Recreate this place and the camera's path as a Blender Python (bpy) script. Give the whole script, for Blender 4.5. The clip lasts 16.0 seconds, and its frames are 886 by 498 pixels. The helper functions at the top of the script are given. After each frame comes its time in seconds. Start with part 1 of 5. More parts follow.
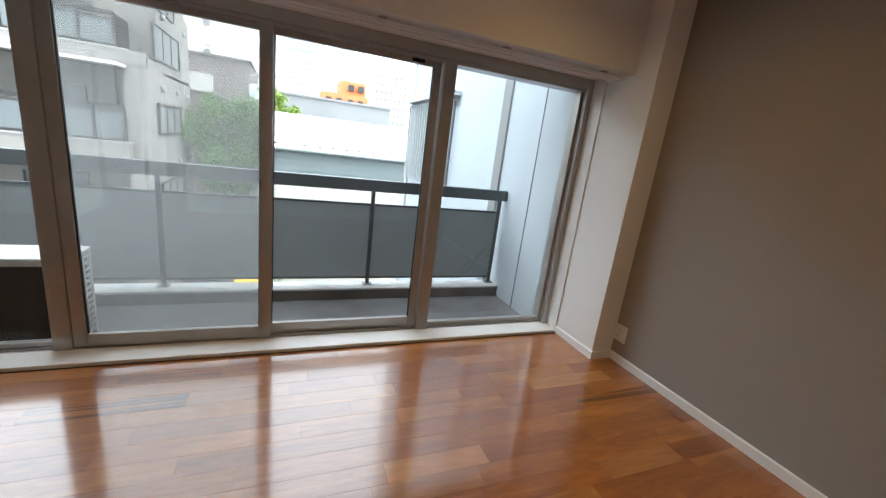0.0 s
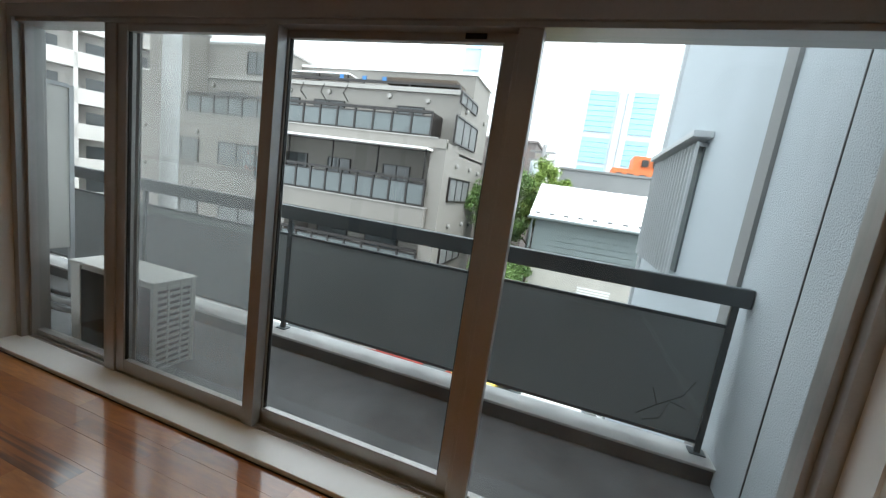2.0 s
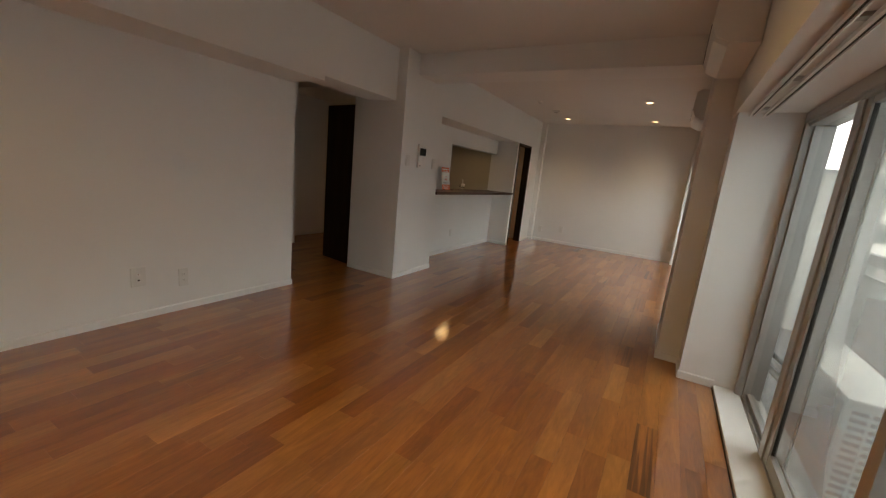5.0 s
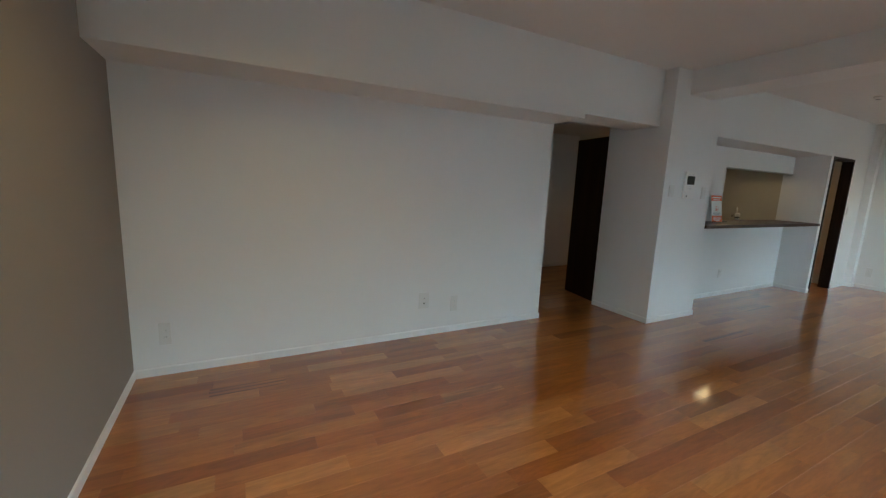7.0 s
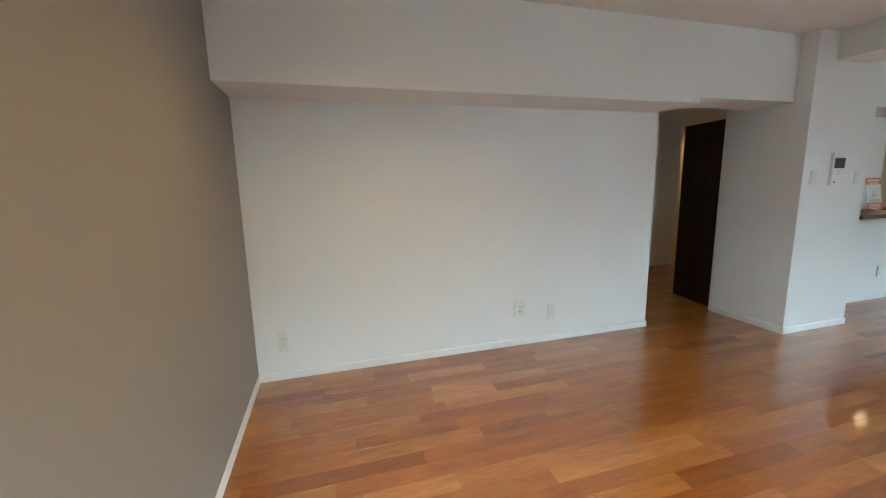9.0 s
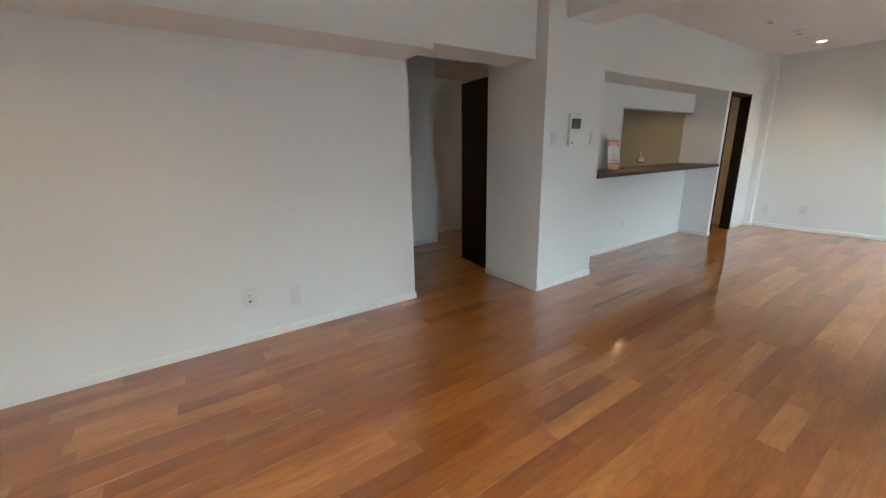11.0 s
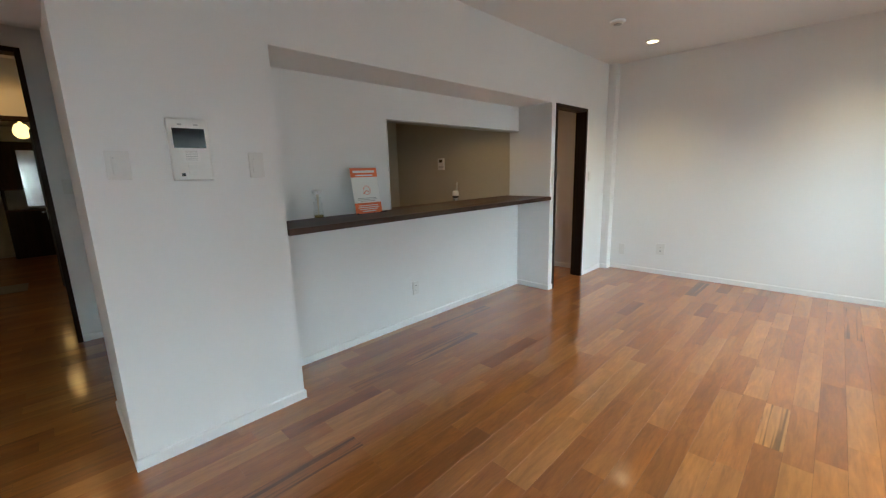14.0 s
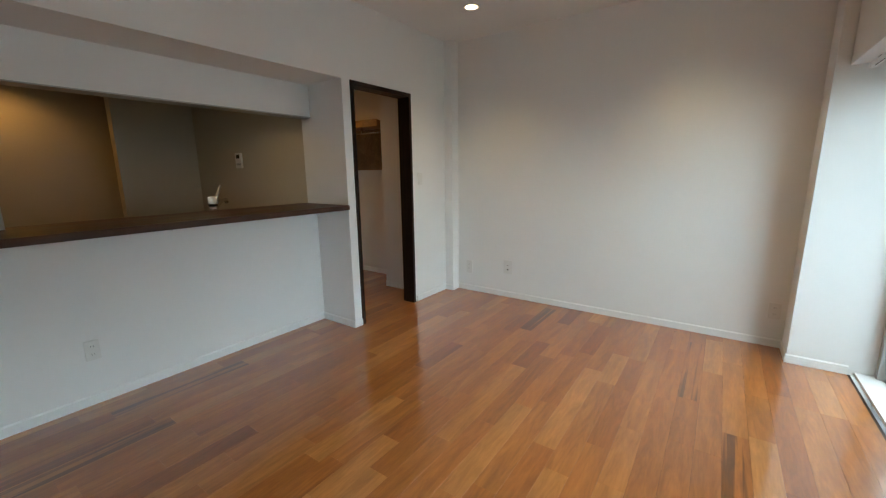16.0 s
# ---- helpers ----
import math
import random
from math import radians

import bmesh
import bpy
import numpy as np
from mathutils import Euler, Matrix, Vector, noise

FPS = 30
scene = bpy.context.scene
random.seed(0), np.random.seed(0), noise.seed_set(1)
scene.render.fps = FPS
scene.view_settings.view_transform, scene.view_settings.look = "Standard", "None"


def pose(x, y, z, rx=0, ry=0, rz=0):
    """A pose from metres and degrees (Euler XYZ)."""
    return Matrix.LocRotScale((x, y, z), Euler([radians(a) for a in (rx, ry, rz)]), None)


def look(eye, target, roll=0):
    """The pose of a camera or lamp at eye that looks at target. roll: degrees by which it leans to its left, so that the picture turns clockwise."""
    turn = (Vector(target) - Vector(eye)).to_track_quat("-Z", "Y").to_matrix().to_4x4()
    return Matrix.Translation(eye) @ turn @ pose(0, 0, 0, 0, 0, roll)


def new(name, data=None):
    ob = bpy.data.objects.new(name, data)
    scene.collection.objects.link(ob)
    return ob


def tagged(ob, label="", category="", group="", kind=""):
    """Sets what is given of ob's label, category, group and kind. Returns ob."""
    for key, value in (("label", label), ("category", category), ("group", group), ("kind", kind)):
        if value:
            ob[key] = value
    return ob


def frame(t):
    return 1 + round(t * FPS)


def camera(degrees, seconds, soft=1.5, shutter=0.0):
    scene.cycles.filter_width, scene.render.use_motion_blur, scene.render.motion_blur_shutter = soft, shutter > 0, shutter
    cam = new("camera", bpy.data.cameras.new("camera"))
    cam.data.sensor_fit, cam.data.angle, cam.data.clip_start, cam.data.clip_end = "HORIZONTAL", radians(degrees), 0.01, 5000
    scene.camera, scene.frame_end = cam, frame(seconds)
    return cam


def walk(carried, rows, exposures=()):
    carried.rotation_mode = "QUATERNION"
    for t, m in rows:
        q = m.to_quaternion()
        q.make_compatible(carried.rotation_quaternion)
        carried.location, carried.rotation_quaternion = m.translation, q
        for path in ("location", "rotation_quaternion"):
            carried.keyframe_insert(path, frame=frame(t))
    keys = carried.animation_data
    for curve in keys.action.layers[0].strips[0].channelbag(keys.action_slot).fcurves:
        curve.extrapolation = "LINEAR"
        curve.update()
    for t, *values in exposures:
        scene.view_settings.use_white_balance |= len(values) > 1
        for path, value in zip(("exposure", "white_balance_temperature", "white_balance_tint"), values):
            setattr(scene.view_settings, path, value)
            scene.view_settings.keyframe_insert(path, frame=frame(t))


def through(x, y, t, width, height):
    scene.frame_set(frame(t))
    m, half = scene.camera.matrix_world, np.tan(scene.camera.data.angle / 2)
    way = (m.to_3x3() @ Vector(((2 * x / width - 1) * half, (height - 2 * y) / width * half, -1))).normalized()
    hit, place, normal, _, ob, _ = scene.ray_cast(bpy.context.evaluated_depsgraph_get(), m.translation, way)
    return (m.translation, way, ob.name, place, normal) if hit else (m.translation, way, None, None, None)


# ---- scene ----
cam = camera(97.1, 16.0, soft=1.25)
PATH = [
    (0, (-2.215, -2.327, 1.32), (-1.468, -0.538, 0.827), 7.1),
    (0.5, (-1.834, -2.117, 1.318), (-1.271, -0.238, 0.93), 9.4),
    (1, (-1.474, -1.862, 1.304), (-1.272, 0.091, 0.922), 6.9),
    (1.5, (-1.172, -1.598, 1.311), (-1.435, 0.351, 0.946), 7.6),
    (2, (-1.029, -1.232, 1.291), (-1.635, 0.647, 0.973), 8.2),
    (2.5, (-0.926, -0.919, 1.313), (-2.147, 0.625, 0.959), 7.7),
    (3, (-0.924, -0.657, 1.296), (-2.522, 0.513, 1.014), 8.5),
    (3.5, (-0.961, -0.502, 1.354), (-2.817, 0.176, 1.044), 10.2),
    (4, (-0.859, -0.414, 1.335), (-2.827, -0.571, 1.013), 13.0),
    (4.5, (-0.819, -0.45, 1.333), (-2.676, -1.093, 0.961), 9.3),
    (7, (-0.665, -0.711, 1.395), (-1.588, -2.455, 1.072), 2.5),
    (7.5, (-0.589, -0.766, 1.398), (-1.249, -2.627, 1.078), 0.5),
    (8, (-0.519, -0.796, 1.423), (-0.966, -2.712, 1.063), -0.0),
    (8.5, (-0.529, -0.814, 1.416), (-0.895, -2.746, 1.047), -1.5),
    (9, (-0.582, -0.841, 1.454), (-1.132, -2.735, 1.121), -1.2),
    (9.5, (-0.715, -0.858, 1.417), (-1.49, -2.652, 0.992), -3.1),
    (12, (-2.702, -0.993, 1.373), (-4.009, -2.429, 0.892), -0.4),
    (12.5, (-3.145, -1.082, 1.374), (-4.534, -2.435, 0.884), -1.9),
    (13, (-3.583, -1.044, 1.364), (-4.875, -2.509, 0.933), -1.1),
    (13.5, (-4.009, -1.054, 1.367), (-5.372, -2.46, 0.961), 0.0),
    (14, (-4.454, -1.071, 1.37), (-5.841, -2.459, 0.981), -1.6),
    (14.5, (-4.905, -1.039, 1.4), (-6.224, -2.492, 1.019), -1.1),
    (15, (-5.31, -1.052, 1.363), (-6.844, -2.275, 0.971), -2.1),
    (15.5, (-5.785, -0.904, 1.329), (-7.425, -1.984, 0.951), -3.6),
    (16, (-6.161, -0.785, 1.329), (-7.761, -1.921, 0.941), -0.7),
]
walk(cam, [(t, look(eye, target, roll)) for t, eye, target, roll in PATH], [
    (0.0, 2.3, 6100, 8), (0.8, 2.25, 6100, 6), (1.5, 1.85, 6150, 6), (2.5, 1.15, 6300, 6), (3.0, 1.0, 6400, 7), (3.5, 0.75, 6500, 8), (4.0, 1.12, 7000, 9), (4.5, 2.0, 7300, 9),
    (7.0, 2.85, 5300, -7), (8.0, 3.52, 5300, -7), (9.0, 3.7, 5300, -7), (12.0, 3.42, 5600, -3), (14.0, 3.48, 5600, -3), (15.0, 3.27, 5700, -3), (16.0, 3.05, 5750, -3),
])

# ---- light ----
world = bpy.data.worlds.new("world")
scene.world = world
world.use_nodes = True
wt = world.node_tree
sky = wt.nodes.new("ShaderNodeTexSky")
sky.sky_type, sky.sun_disc = "NISHITA", False
sky.sun_elevation, sky.sun_rotation = radians(60), radians(120)
sky.dust_density = 4.0
veil = wt.nodes.new("ShaderNodeMix")
veil.data_type = "RGBA"
veil.inputs["Factor"].default_value = 0.86
veil.inputs["B"].default_value = (8.6, 8.9, 9.2, 1)
wt.links.new(sky.outputs[0], veil.inputs["A"])
wt.links.new(veil.outputs["Result"], wt.nodes["Background"].inputs["Color"])
wt.nodes["Background"].inputs["Strength"].default_value = 0.15

sun = bpy.data.lights.new("sun", "SUN")
sun.energy, sun.angle, sun.color = 1.0, radians(20), (1, 0.97, 0.93)
sun_ob = new("sun", sun)
sun_ob.matrix_world = look((0, 0, 30), (-15, 8.7, 0))


def lamp(name, x, y, z, watts, radius=0.12, cone=120, blend=0.7, color=(1, 0.72, 0.42)):
    data = bpy.data.lights.new(name, "SPOT")
    data.energy, data.shadow_soft_size, data.color = watts, radius, color
    data.spot_size, data.spot_blend = radians(cone), blend
    new(name, data).matrix_world = pose(x, y, z)


for x, y in ((-9.155, -2.6), (-9.25, -1.03), (-7.53, -1.04)):
    lamp("downlight_lamp", x, y, 2.615, 5.2, radius=0.15, cone=108, blend=1.0, color=(1, 0.69, 0.36))
for x, y in ((-0.95, -2.45), (-0.95, -1.05), (-2.75, -1.05)):
    lamp("downlight_lamp", x, y, 2.615, 7.2, radius=0.18, cone=145, blend=1.0, color=(1, 0.61, 0.23))
lamp("kitchen_lamp", -7.44, -4.07, 1.845, 0.9, cone=172, blend=0.15, color=(1, 0.6, 0.26))
lamp("kitchen_ceiling_lamp", -6.9, -6.4, 2.33, 2.4, cone=150, color=(1, 0.46, 0.11))
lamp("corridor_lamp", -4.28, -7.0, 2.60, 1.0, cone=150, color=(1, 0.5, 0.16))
lamp("entrance_lamp", -4.35, -10.3, 2.03, 0.22, cone=165, color=(1, 0.6, 0.25))
lamp("closet_lamp", -9.2, -4.6, 2.33, 2.2, cone=150, color=(1, 0.45, 0.11))

# ---- materials ----


def material(name, base, rough=0.5, metal=0.0, grain=0.0, scale=40.0, bump=0.0, stain=0.0, stain_scale=1.2, coat=0.0, spec=0.5):
    """A plain surface with fine grain, broad uneven tone and relief, in metres."""
    m = bpy.data.materials.new(name)
    m.use_nodes = True
    t, p = m.node_tree, m.node_tree.nodes["Principled BSDF"]
    p.inputs["Base Color"].default_value = (*base, 1)
    p.inputs["Roughness"].default_value, p.inputs["Metallic"].default_value = rough, metal
    p.inputs["Coat Weight"].default_value = coat
    p.inputs["Specular IOR Level"].default_value = spec
    geo = t.nodes.new("ShaderNodeNewGeometry")
    fine, broad = t.nodes.new("ShaderNodeTexNoise"), t.nodes.new("ShaderNodeTexNoise")
    fine.inputs["Scale"].default_value, fine.inputs["Detail"].default_value = scale, 4
    broad.inputs["Scale"].default_value, broad.inputs["Detail"].default_value = stain_scale, 5
    for n in (fine, broad):
        t.links.new(geo.outputs["Position"], n.inputs["Vector"])
    if grain or stain:
        last = None
        for n, amount in ((fine, grain), (broad, stain)):
            mix = t.nodes.new("ShaderNodeMix")
            mix.data_type, mix.blend_type = "RGBA", "MULTIPLY"
            mix.inputs["Factor"].default_value = 1
            ramp = t.nodes.new("ShaderNodeMapRange")
            ramp.inputs["From Min"].default_value, ramp.inputs["From Max"].default_value = 0.3, 0.7
            ramp.inputs["To Min"].default_value, ramp.inputs["To Max"].default_value = 1 - amount, 1.0
            t.links.new(n.outputs["Fac"], ramp.inputs["Value"])
            if last is None:
                mix.inputs["A"].default_value = (*base, 1)
            else:
                t.links.new(last, mix.inputs["A"])
            t.links.new(ramp.outputs[0], mix.inputs["B"])
            last = mix.outputs["Result"]
        t.links.new(last, p.inputs["Base Color"])
        rr = t.nodes.new("ShaderNodeMapRange")
        rr.inputs["To Min"].default_value, rr.inputs["To Max"].default_value = rough * 0.85, min(1, rough * 1.15)
        t.links.new(broad.outputs["Fac"], rr.inputs["Value"])
        t.links.new(rr.outputs[0], p.inputs["Roughness"])
    if bump:
        b = t.nodes.new("ShaderNodeBump")
        b.inputs["Strength"].default_value, b.inputs["Distance"].default_value = 1.0, bump
        t.links.new(fine.outputs["Fac"], b.inputs["Height"])
        t.links.new(b.outputs[0], p.inputs["Normal"])
    return m


def wood(name, tones, rough, coat=0.0, along=(1.1, 13.0, 13.0), streak=0.35, spec=0.5, hearts=False, coat_rough=0.12, coat_ior=1.5):
    """Boards: a tone for each board and grain that runs along x."""
    m = bpy.data.materials.new(name)
    m.use_nodes = True
    t, p = m.node_tree, m.node_tree.nodes["Principled BSDF"]
    geo, info = t.nodes.new("ShaderNodeNewGeometry"), t.nodes.new("ShaderNodeObjectInfo")
    add = t.nodes.new("ShaderNodeMath")
    add.operation = "ADD"
    t.links.new(geo.outputs["Random Per Island"], add.inputs[0])
    t.links.new(info.outputs["Random"], add.inputs[1])
    frac = t.nodes.new("ShaderNodeMath")
    frac.operation = "FRACT"
    t.links.new(add.outputs[0], frac.inputs[0])
    # each board shows another part of the tree
    shift = t.nodes.new("ShaderNodeVectorMath")
    shift.operation = "SCALE"
    shift.inputs[0].default_value = (7.0, 31.0, 17.0)
    t.links.new(frac.outputs[0], shift.inputs["Scale"])
    place = t.nodes.new("ShaderNodeVectorMath")
    t.links.new(geo.outputs["Position"], place.inputs[0])
    t.links.new(shift.outputs[0], place.inputs[1])
    stretch = t.nodes.new("ShaderNodeVectorMath")
    stretch.operation = "MULTIPLY"
    stretch.inputs[1].default_value = along
    t.links.new(place.outputs[0], stretch.inputs[0])
    grain, rings, pore = (t.nodes.new("ShaderNodeTexNoise") for _ in range(3))
    grain.inputs["Scale"].default_value, grain.inputs["Detail"].default_value = 1.0, 5
    grain.inputs["Distortion"].default_value = 2.4
    rings.inputs["Scale"].default_value, rings.inputs["Detail"].default_value = 0.45, 2
    rings.inputs["Distortion"].default_value = 0.8
    pore.inputs["Scale"].default_value, pore.inputs["Detail"].default_value = 7.0, 3
    for n in (grain, rings, pore):
        t.links.new(stretch.outputs[0], n.inputs["Vector"])
    ramp = t.nodes.new("ShaderNodeValToRGB")
    ramp.color_ramp.interpolation = "LINEAR"
    els = ramp.color_ramp.elements
    els[0].position, els[0].color = 0.0, (*tones[0], 1)
    els[1].position, els[1].color = 1.0, (*tones[-1], 1)
    for i, c in enumerate(tones[1:-1], 1):
        els.new(i / (len(tones) - 1)).color = (*c, 1)
    t.links.new(frac.outputs[0], ramp.inputs[0])
    last = ramp.outputs[0]
    for n, lo, hi, a, b in ((grain, 0.35, 0.65, 1 - streak, 1.08), (rings, 0.40, 0.62, 1 - streak * 0.8, 1.1), (pore, 0.3, 0.7, 0.90, 1.04)):
        rng = t.nodes.new("ShaderNodeMapRange")
        rng.inputs["From Min"].default_value, rng.inputs["From Max"].default_value = lo, hi
        rng.inputs["To Min"].default_value, rng.inputs["To Max"].default_value = a, b
        t.links.new(n.outputs["Fac"], rng.inputs["Value"])
        mix = t.nodes.new("ShaderNodeMix")
        mix.data_type, mix.blend_type = "RGBA", "MULTIPLY"
        mix.inputs["Factor"].default_value = 1
        t.links.new(last, mix.inputs["A"])
        t.links.new(rng.outputs[0], mix.inputs["B"])
        last = mix.outputs["Result"]
    if hearts:
        # a few boards show dark heartwood streaks
        pick, some, dark, lines, wide = (t.nodes.new("ShaderNode" + k) for k in ("Math", "MapRange", "MapRange", "TexNoise", "VectorMath"))
        pick.operation, pick.inputs[1].default_value = "MULTIPLY", 9.7
        t.links.new(frac.outputs[0], pick.inputs[0])
        again = t.nodes.new("ShaderNodeMath")
        again.operation = "FRACT"
        t.links.new(pick.outputs[0], again.inputs[0])
        some.inputs["From Min"].default_value, some.inputs["From Max"].default_value = 0.955, 0.97
        t.links.new(again.outputs[0], some.inputs["Value"])
        wide.operation = "MULTIPLY"
        wide.inputs[1].default_value = (0.7, 34.0, 34.0)
        t.links.new(place.outputs[0], wide.inputs[0])
        lines.inputs["Scale"].default_value, lines.inputs["Distortion"].default_value = 1.0, 0.6
        t.links.new(wide.outputs[0], lines.inputs["Vector"])
        dark.inputs["From Min"].default_value, dark.inputs["From Max"].default_value = 0.47, 0.56
        dark.inputs["To Min"].default_value, dark.inputs["To Max"].default_value = 1.0, 0.42
        t.links.new(lines.outputs["Fac"], dark.inputs["Value"])
        mix = t.nodes.new("ShaderNodeMix")
        mix.data_type, mix.blend_type = "RGBA", "MULTIPLY"
        t.links.new(some.outputs[0], mix.inputs["Factor"])
        t.links.new(last, mix.inputs["A"])
        t.links.new(dark.outputs[0], mix.inputs["B"])
        last = mix.outputs["Result"]
    t.links.new(last, p.inputs["Base Color"])
    rng = t.nodes.new("ShaderNodeMapRange")
    rng.inputs["To Min"].default_value, rng.inputs["To Max"].default_value = rough * 0.75, rough * 1.3
    t.links.new(grain.outputs["Fac"], rng.inputs["Value"])
    t.links.new(rng.outputs[0], p.inputs["Roughness"])
    p.inputs["Specular IOR Level"].default_value = spec
    p.inputs["Coat Weight"].default_value, p.inputs["Coat Roughness"].default_value = coat, coat_rough
    p.inputs["Coat IOR"].default_value = coat_ior
    b = t.nodes.new("ShaderNodeBump")
    b.inputs["Strength"].default_value, b.inputs["Distance"].default_value = 0.5, 0.0004
    t.links.new(rings.outputs["Fac"], b.inputs["Height"])
    t.links.new(b.outputs[0], p.inputs["Normal"])
    return m


def glass(name, tint=(1, 1, 1), clear=1.0, rough=0.0):
    """A thin pane: lets light straight through and mirrors at a glance; clear under 1 clouds it."""
    m = bpy.data.materials.new(name)
    m.use_nodes = True
    t = m.node_tree
    t.nodes.remove(t.nodes["Principled BSDF"])
    out = t.nodes["Material Output"]
    see, shine, mix, facing = (t.nodes.new("ShaderNode" + k) for k in ("BsdfTransparent", "BsdfGlossy", "MixShader", "LayerWeight"))
    fifth, fres = t.nodes.new("ShaderNodeMath"), t.nodes.new("ShaderNodeMath")
    see.inputs[0].default_value = (*tint, 1)
    shine.inputs["Roughness"].default_value = rough
    # Schlick's gloss, the same on both faces of the pane
    facing.inputs["Blend"].default_value = 0.5
    fifth.operation, fres.operation = "POWER", "MULTIPLY_ADD"
    fifth.inputs[1].default_value = 5
    fres.inputs[1].default_value, fres.inputs[2].default_value = 0.8, 0.03
    t.links.new(facing.outputs["Facing"], fifth.inputs[0])
    t.links.new(fifth.outputs[0], fres.inputs[0])
    t.links.new(fres.outputs[0], mix.inputs[0])
    t.links.new(see.outputs[0], mix.inputs[1])
    t.links.new(shine.outputs[0], mix.inputs[2])
    last = mix
    if clear < 1:
        milk, haze = t.nodes.new("ShaderNodeBsdfTranslucent"), t.nodes.new("ShaderNodeMixShader")
        milk.inputs[0].default_value = (*tint, 1)
        haze.inputs[0].default_value = clear
        t.links.new(milk.outputs[0], haze.inputs[1])
        t.links.new(mix.outputs[0], haze.inputs[2])
        last = haze
    t.links.new(last.outputs[0], out.inputs[0])
    return m


def glow(name, color, strength):
    m = bpy.data.materials.new(name)
    m.use_nodes = True
    p = m.node_tree.nodes["Principled BSDF"]
    p.inputs["Base Color"].default_value = (*color, 1)
    p.inputs["Emission Color"].default_value, p.inputs["Emission Strength"].default_value = (*color, 1), strength
    return m


PAPER = material("white wallpaper", (0.80, 0.80, 0.79), 0.75, grain=0.03, scale=420, bump=0.0006, stain=0.03, spec=0.3)
TAUPE = material("taupe wallpaper", (0.33, 0.30, 0.272), 0.7, grain=0.05, scale=380, bump=0.0006, stain=0.04, spec=0.3)
CEILING = material("ceiling paper", (0.78, 0.77, 0.75), 0.8, grain=0.03, scale=300, bump=0.0005, stain=0.03, spec=0.2)
TRIM = material("white trim", (0.80, 0.80, 0.79), 0.38, grain=0.02, scale=60, stain=0.03)
SILL = material("white sill board", (0.78, 0.77, 0.75), 0.3, grain=0.02, scale=30, stain=0.05, stain_scale=5)
FLOOR = wood("cherry floorboards", [(0.235, 0.070, 0.012), (0.365, 0.130, 0.026), (0.335, 0.112, 0.020), (0.415, 0.161, 0.036), (0.315, 0.103, 0.017), (0.465, 0.196, 0.050), (0.355, 0.125, 0.024), (0.28, 0.086, 0.013)], 0.34, coat=1.0, along=(2.4, 16.0, 16.0), streak=0.16, spec=0.3, hearts=True, coat_rough=0.11, coat_ior=1.72)
SUBFLOOR = material("dark joint", (0.05, 0.022, 0.01), 0.7, grain=0.2)
WENGE = wood("dark stained door wood", [(0.026, 0.013, 0.008), (0.033, 0.016, 0.010)], 0.5, along=(14.0, 14.0, 1.0), streak=0.4, spec=0.25)
TOP = wood("dark walnut worktop", [(0.075, 0.028, 0.014), (0.088, 0.034, 0.017)], 0.45, coat=0.15, streak=0.4, spec=0.25, coat_rough=0.2)
ALU = material("satin aluminium", (0.48, 0.47, 0.45), 0.33, metal=0.55, grain=0.05, scale=90, stain=0.1, stain_scale=6)
RUBBER = material("black gasket", (0.02, 0.02, 0.02), 0.6, grain=0.2)
PANE = glass("window glass", (0.97, 0.985, 0.98))
MESH = glass("insect screen", (0.82, 0.82, 0.81), clear=0.885, rough=0.5)
BEIGE = material("beige kitchen panel", (0.50, 0.455, 0.36), 0.35, grain=0.03, scale=60, stain=0.04)
CLOSETWOOD = wood("pale brown closet board", [(0.30, 0.20, 0.115), (0.33, 0.22, 0.13)], 0.5, streak=0.2, spec=0.3)
PLASTIC = material("white plastic", (0.80, 0.79, 0.76), 0.35, grain=0.02, scale=60, stain=0.03)
PLATE = material("ivory switch plate", (0.73, 0.725, 0.70), 0.32, grain=0.02, stain=0.04)
GREYPLASTIC = material("grey plastic", (0.45, 0.45, 0.44), 0.4, grain=0.05)
CHROME = material("chrome", (0.75, 0.75, 0.76), 0.12, metal=1.0, stain=0.05)
BLACK = material("black screen", (0.012, 0.013, 0.015), 0.12, stain=0.1)
ORANGE = material("orange print", (0.80, 0.17, 0.05), 0.4, stain=0.05)
PRINT = material("white print", (0.82, 0.81, 0.79), 0.4, stain=0.03)
INK = material("grey ink", (0.35, 0.33, 0.33), 0.5, stain=0.1)
ACRYL = glass("clear acrylic", (0.96, 0.97, 0.97))
AMBER = glass("pale yellow liquid", (0.85, 0.75, 0.45), clear=0.85)
REED = material("reed stick", (0.72, 0.62, 0.45), 0.7, grain=0.1)
LIT = glow("lit lamp", (1.0, 0.70, 0.36), 1.2)
LITDIM = glow("dim amber lamp", (1.0, 0.56, 0.17), 0.28)
CONCRETE = material("grey balcony concrete", (0.20, 0.203, 0.205), 0.75, grain=0.2, scale=90, bump=0.002, stain=0.45, stain_scale=2.2)
KERB = material("worn white kerb paint", (0.62, 0.63, 0.62), 0.6, grain=0.12, scale=120, bump=0.001, stain=0.4, stain_scale=4)
BLUEWALL = material("pale blue stucco", (0.52, 0.575, 0.61), 0.85, grain=0.16, scale=110, bump=0.004, stain=0.14, stain_scale=0.9)
RAIL = material("dark grey painted rail", (0.075, 0.088, 0.095), 0.42, grain=0.06, stain=0.15, stain_scale=3)
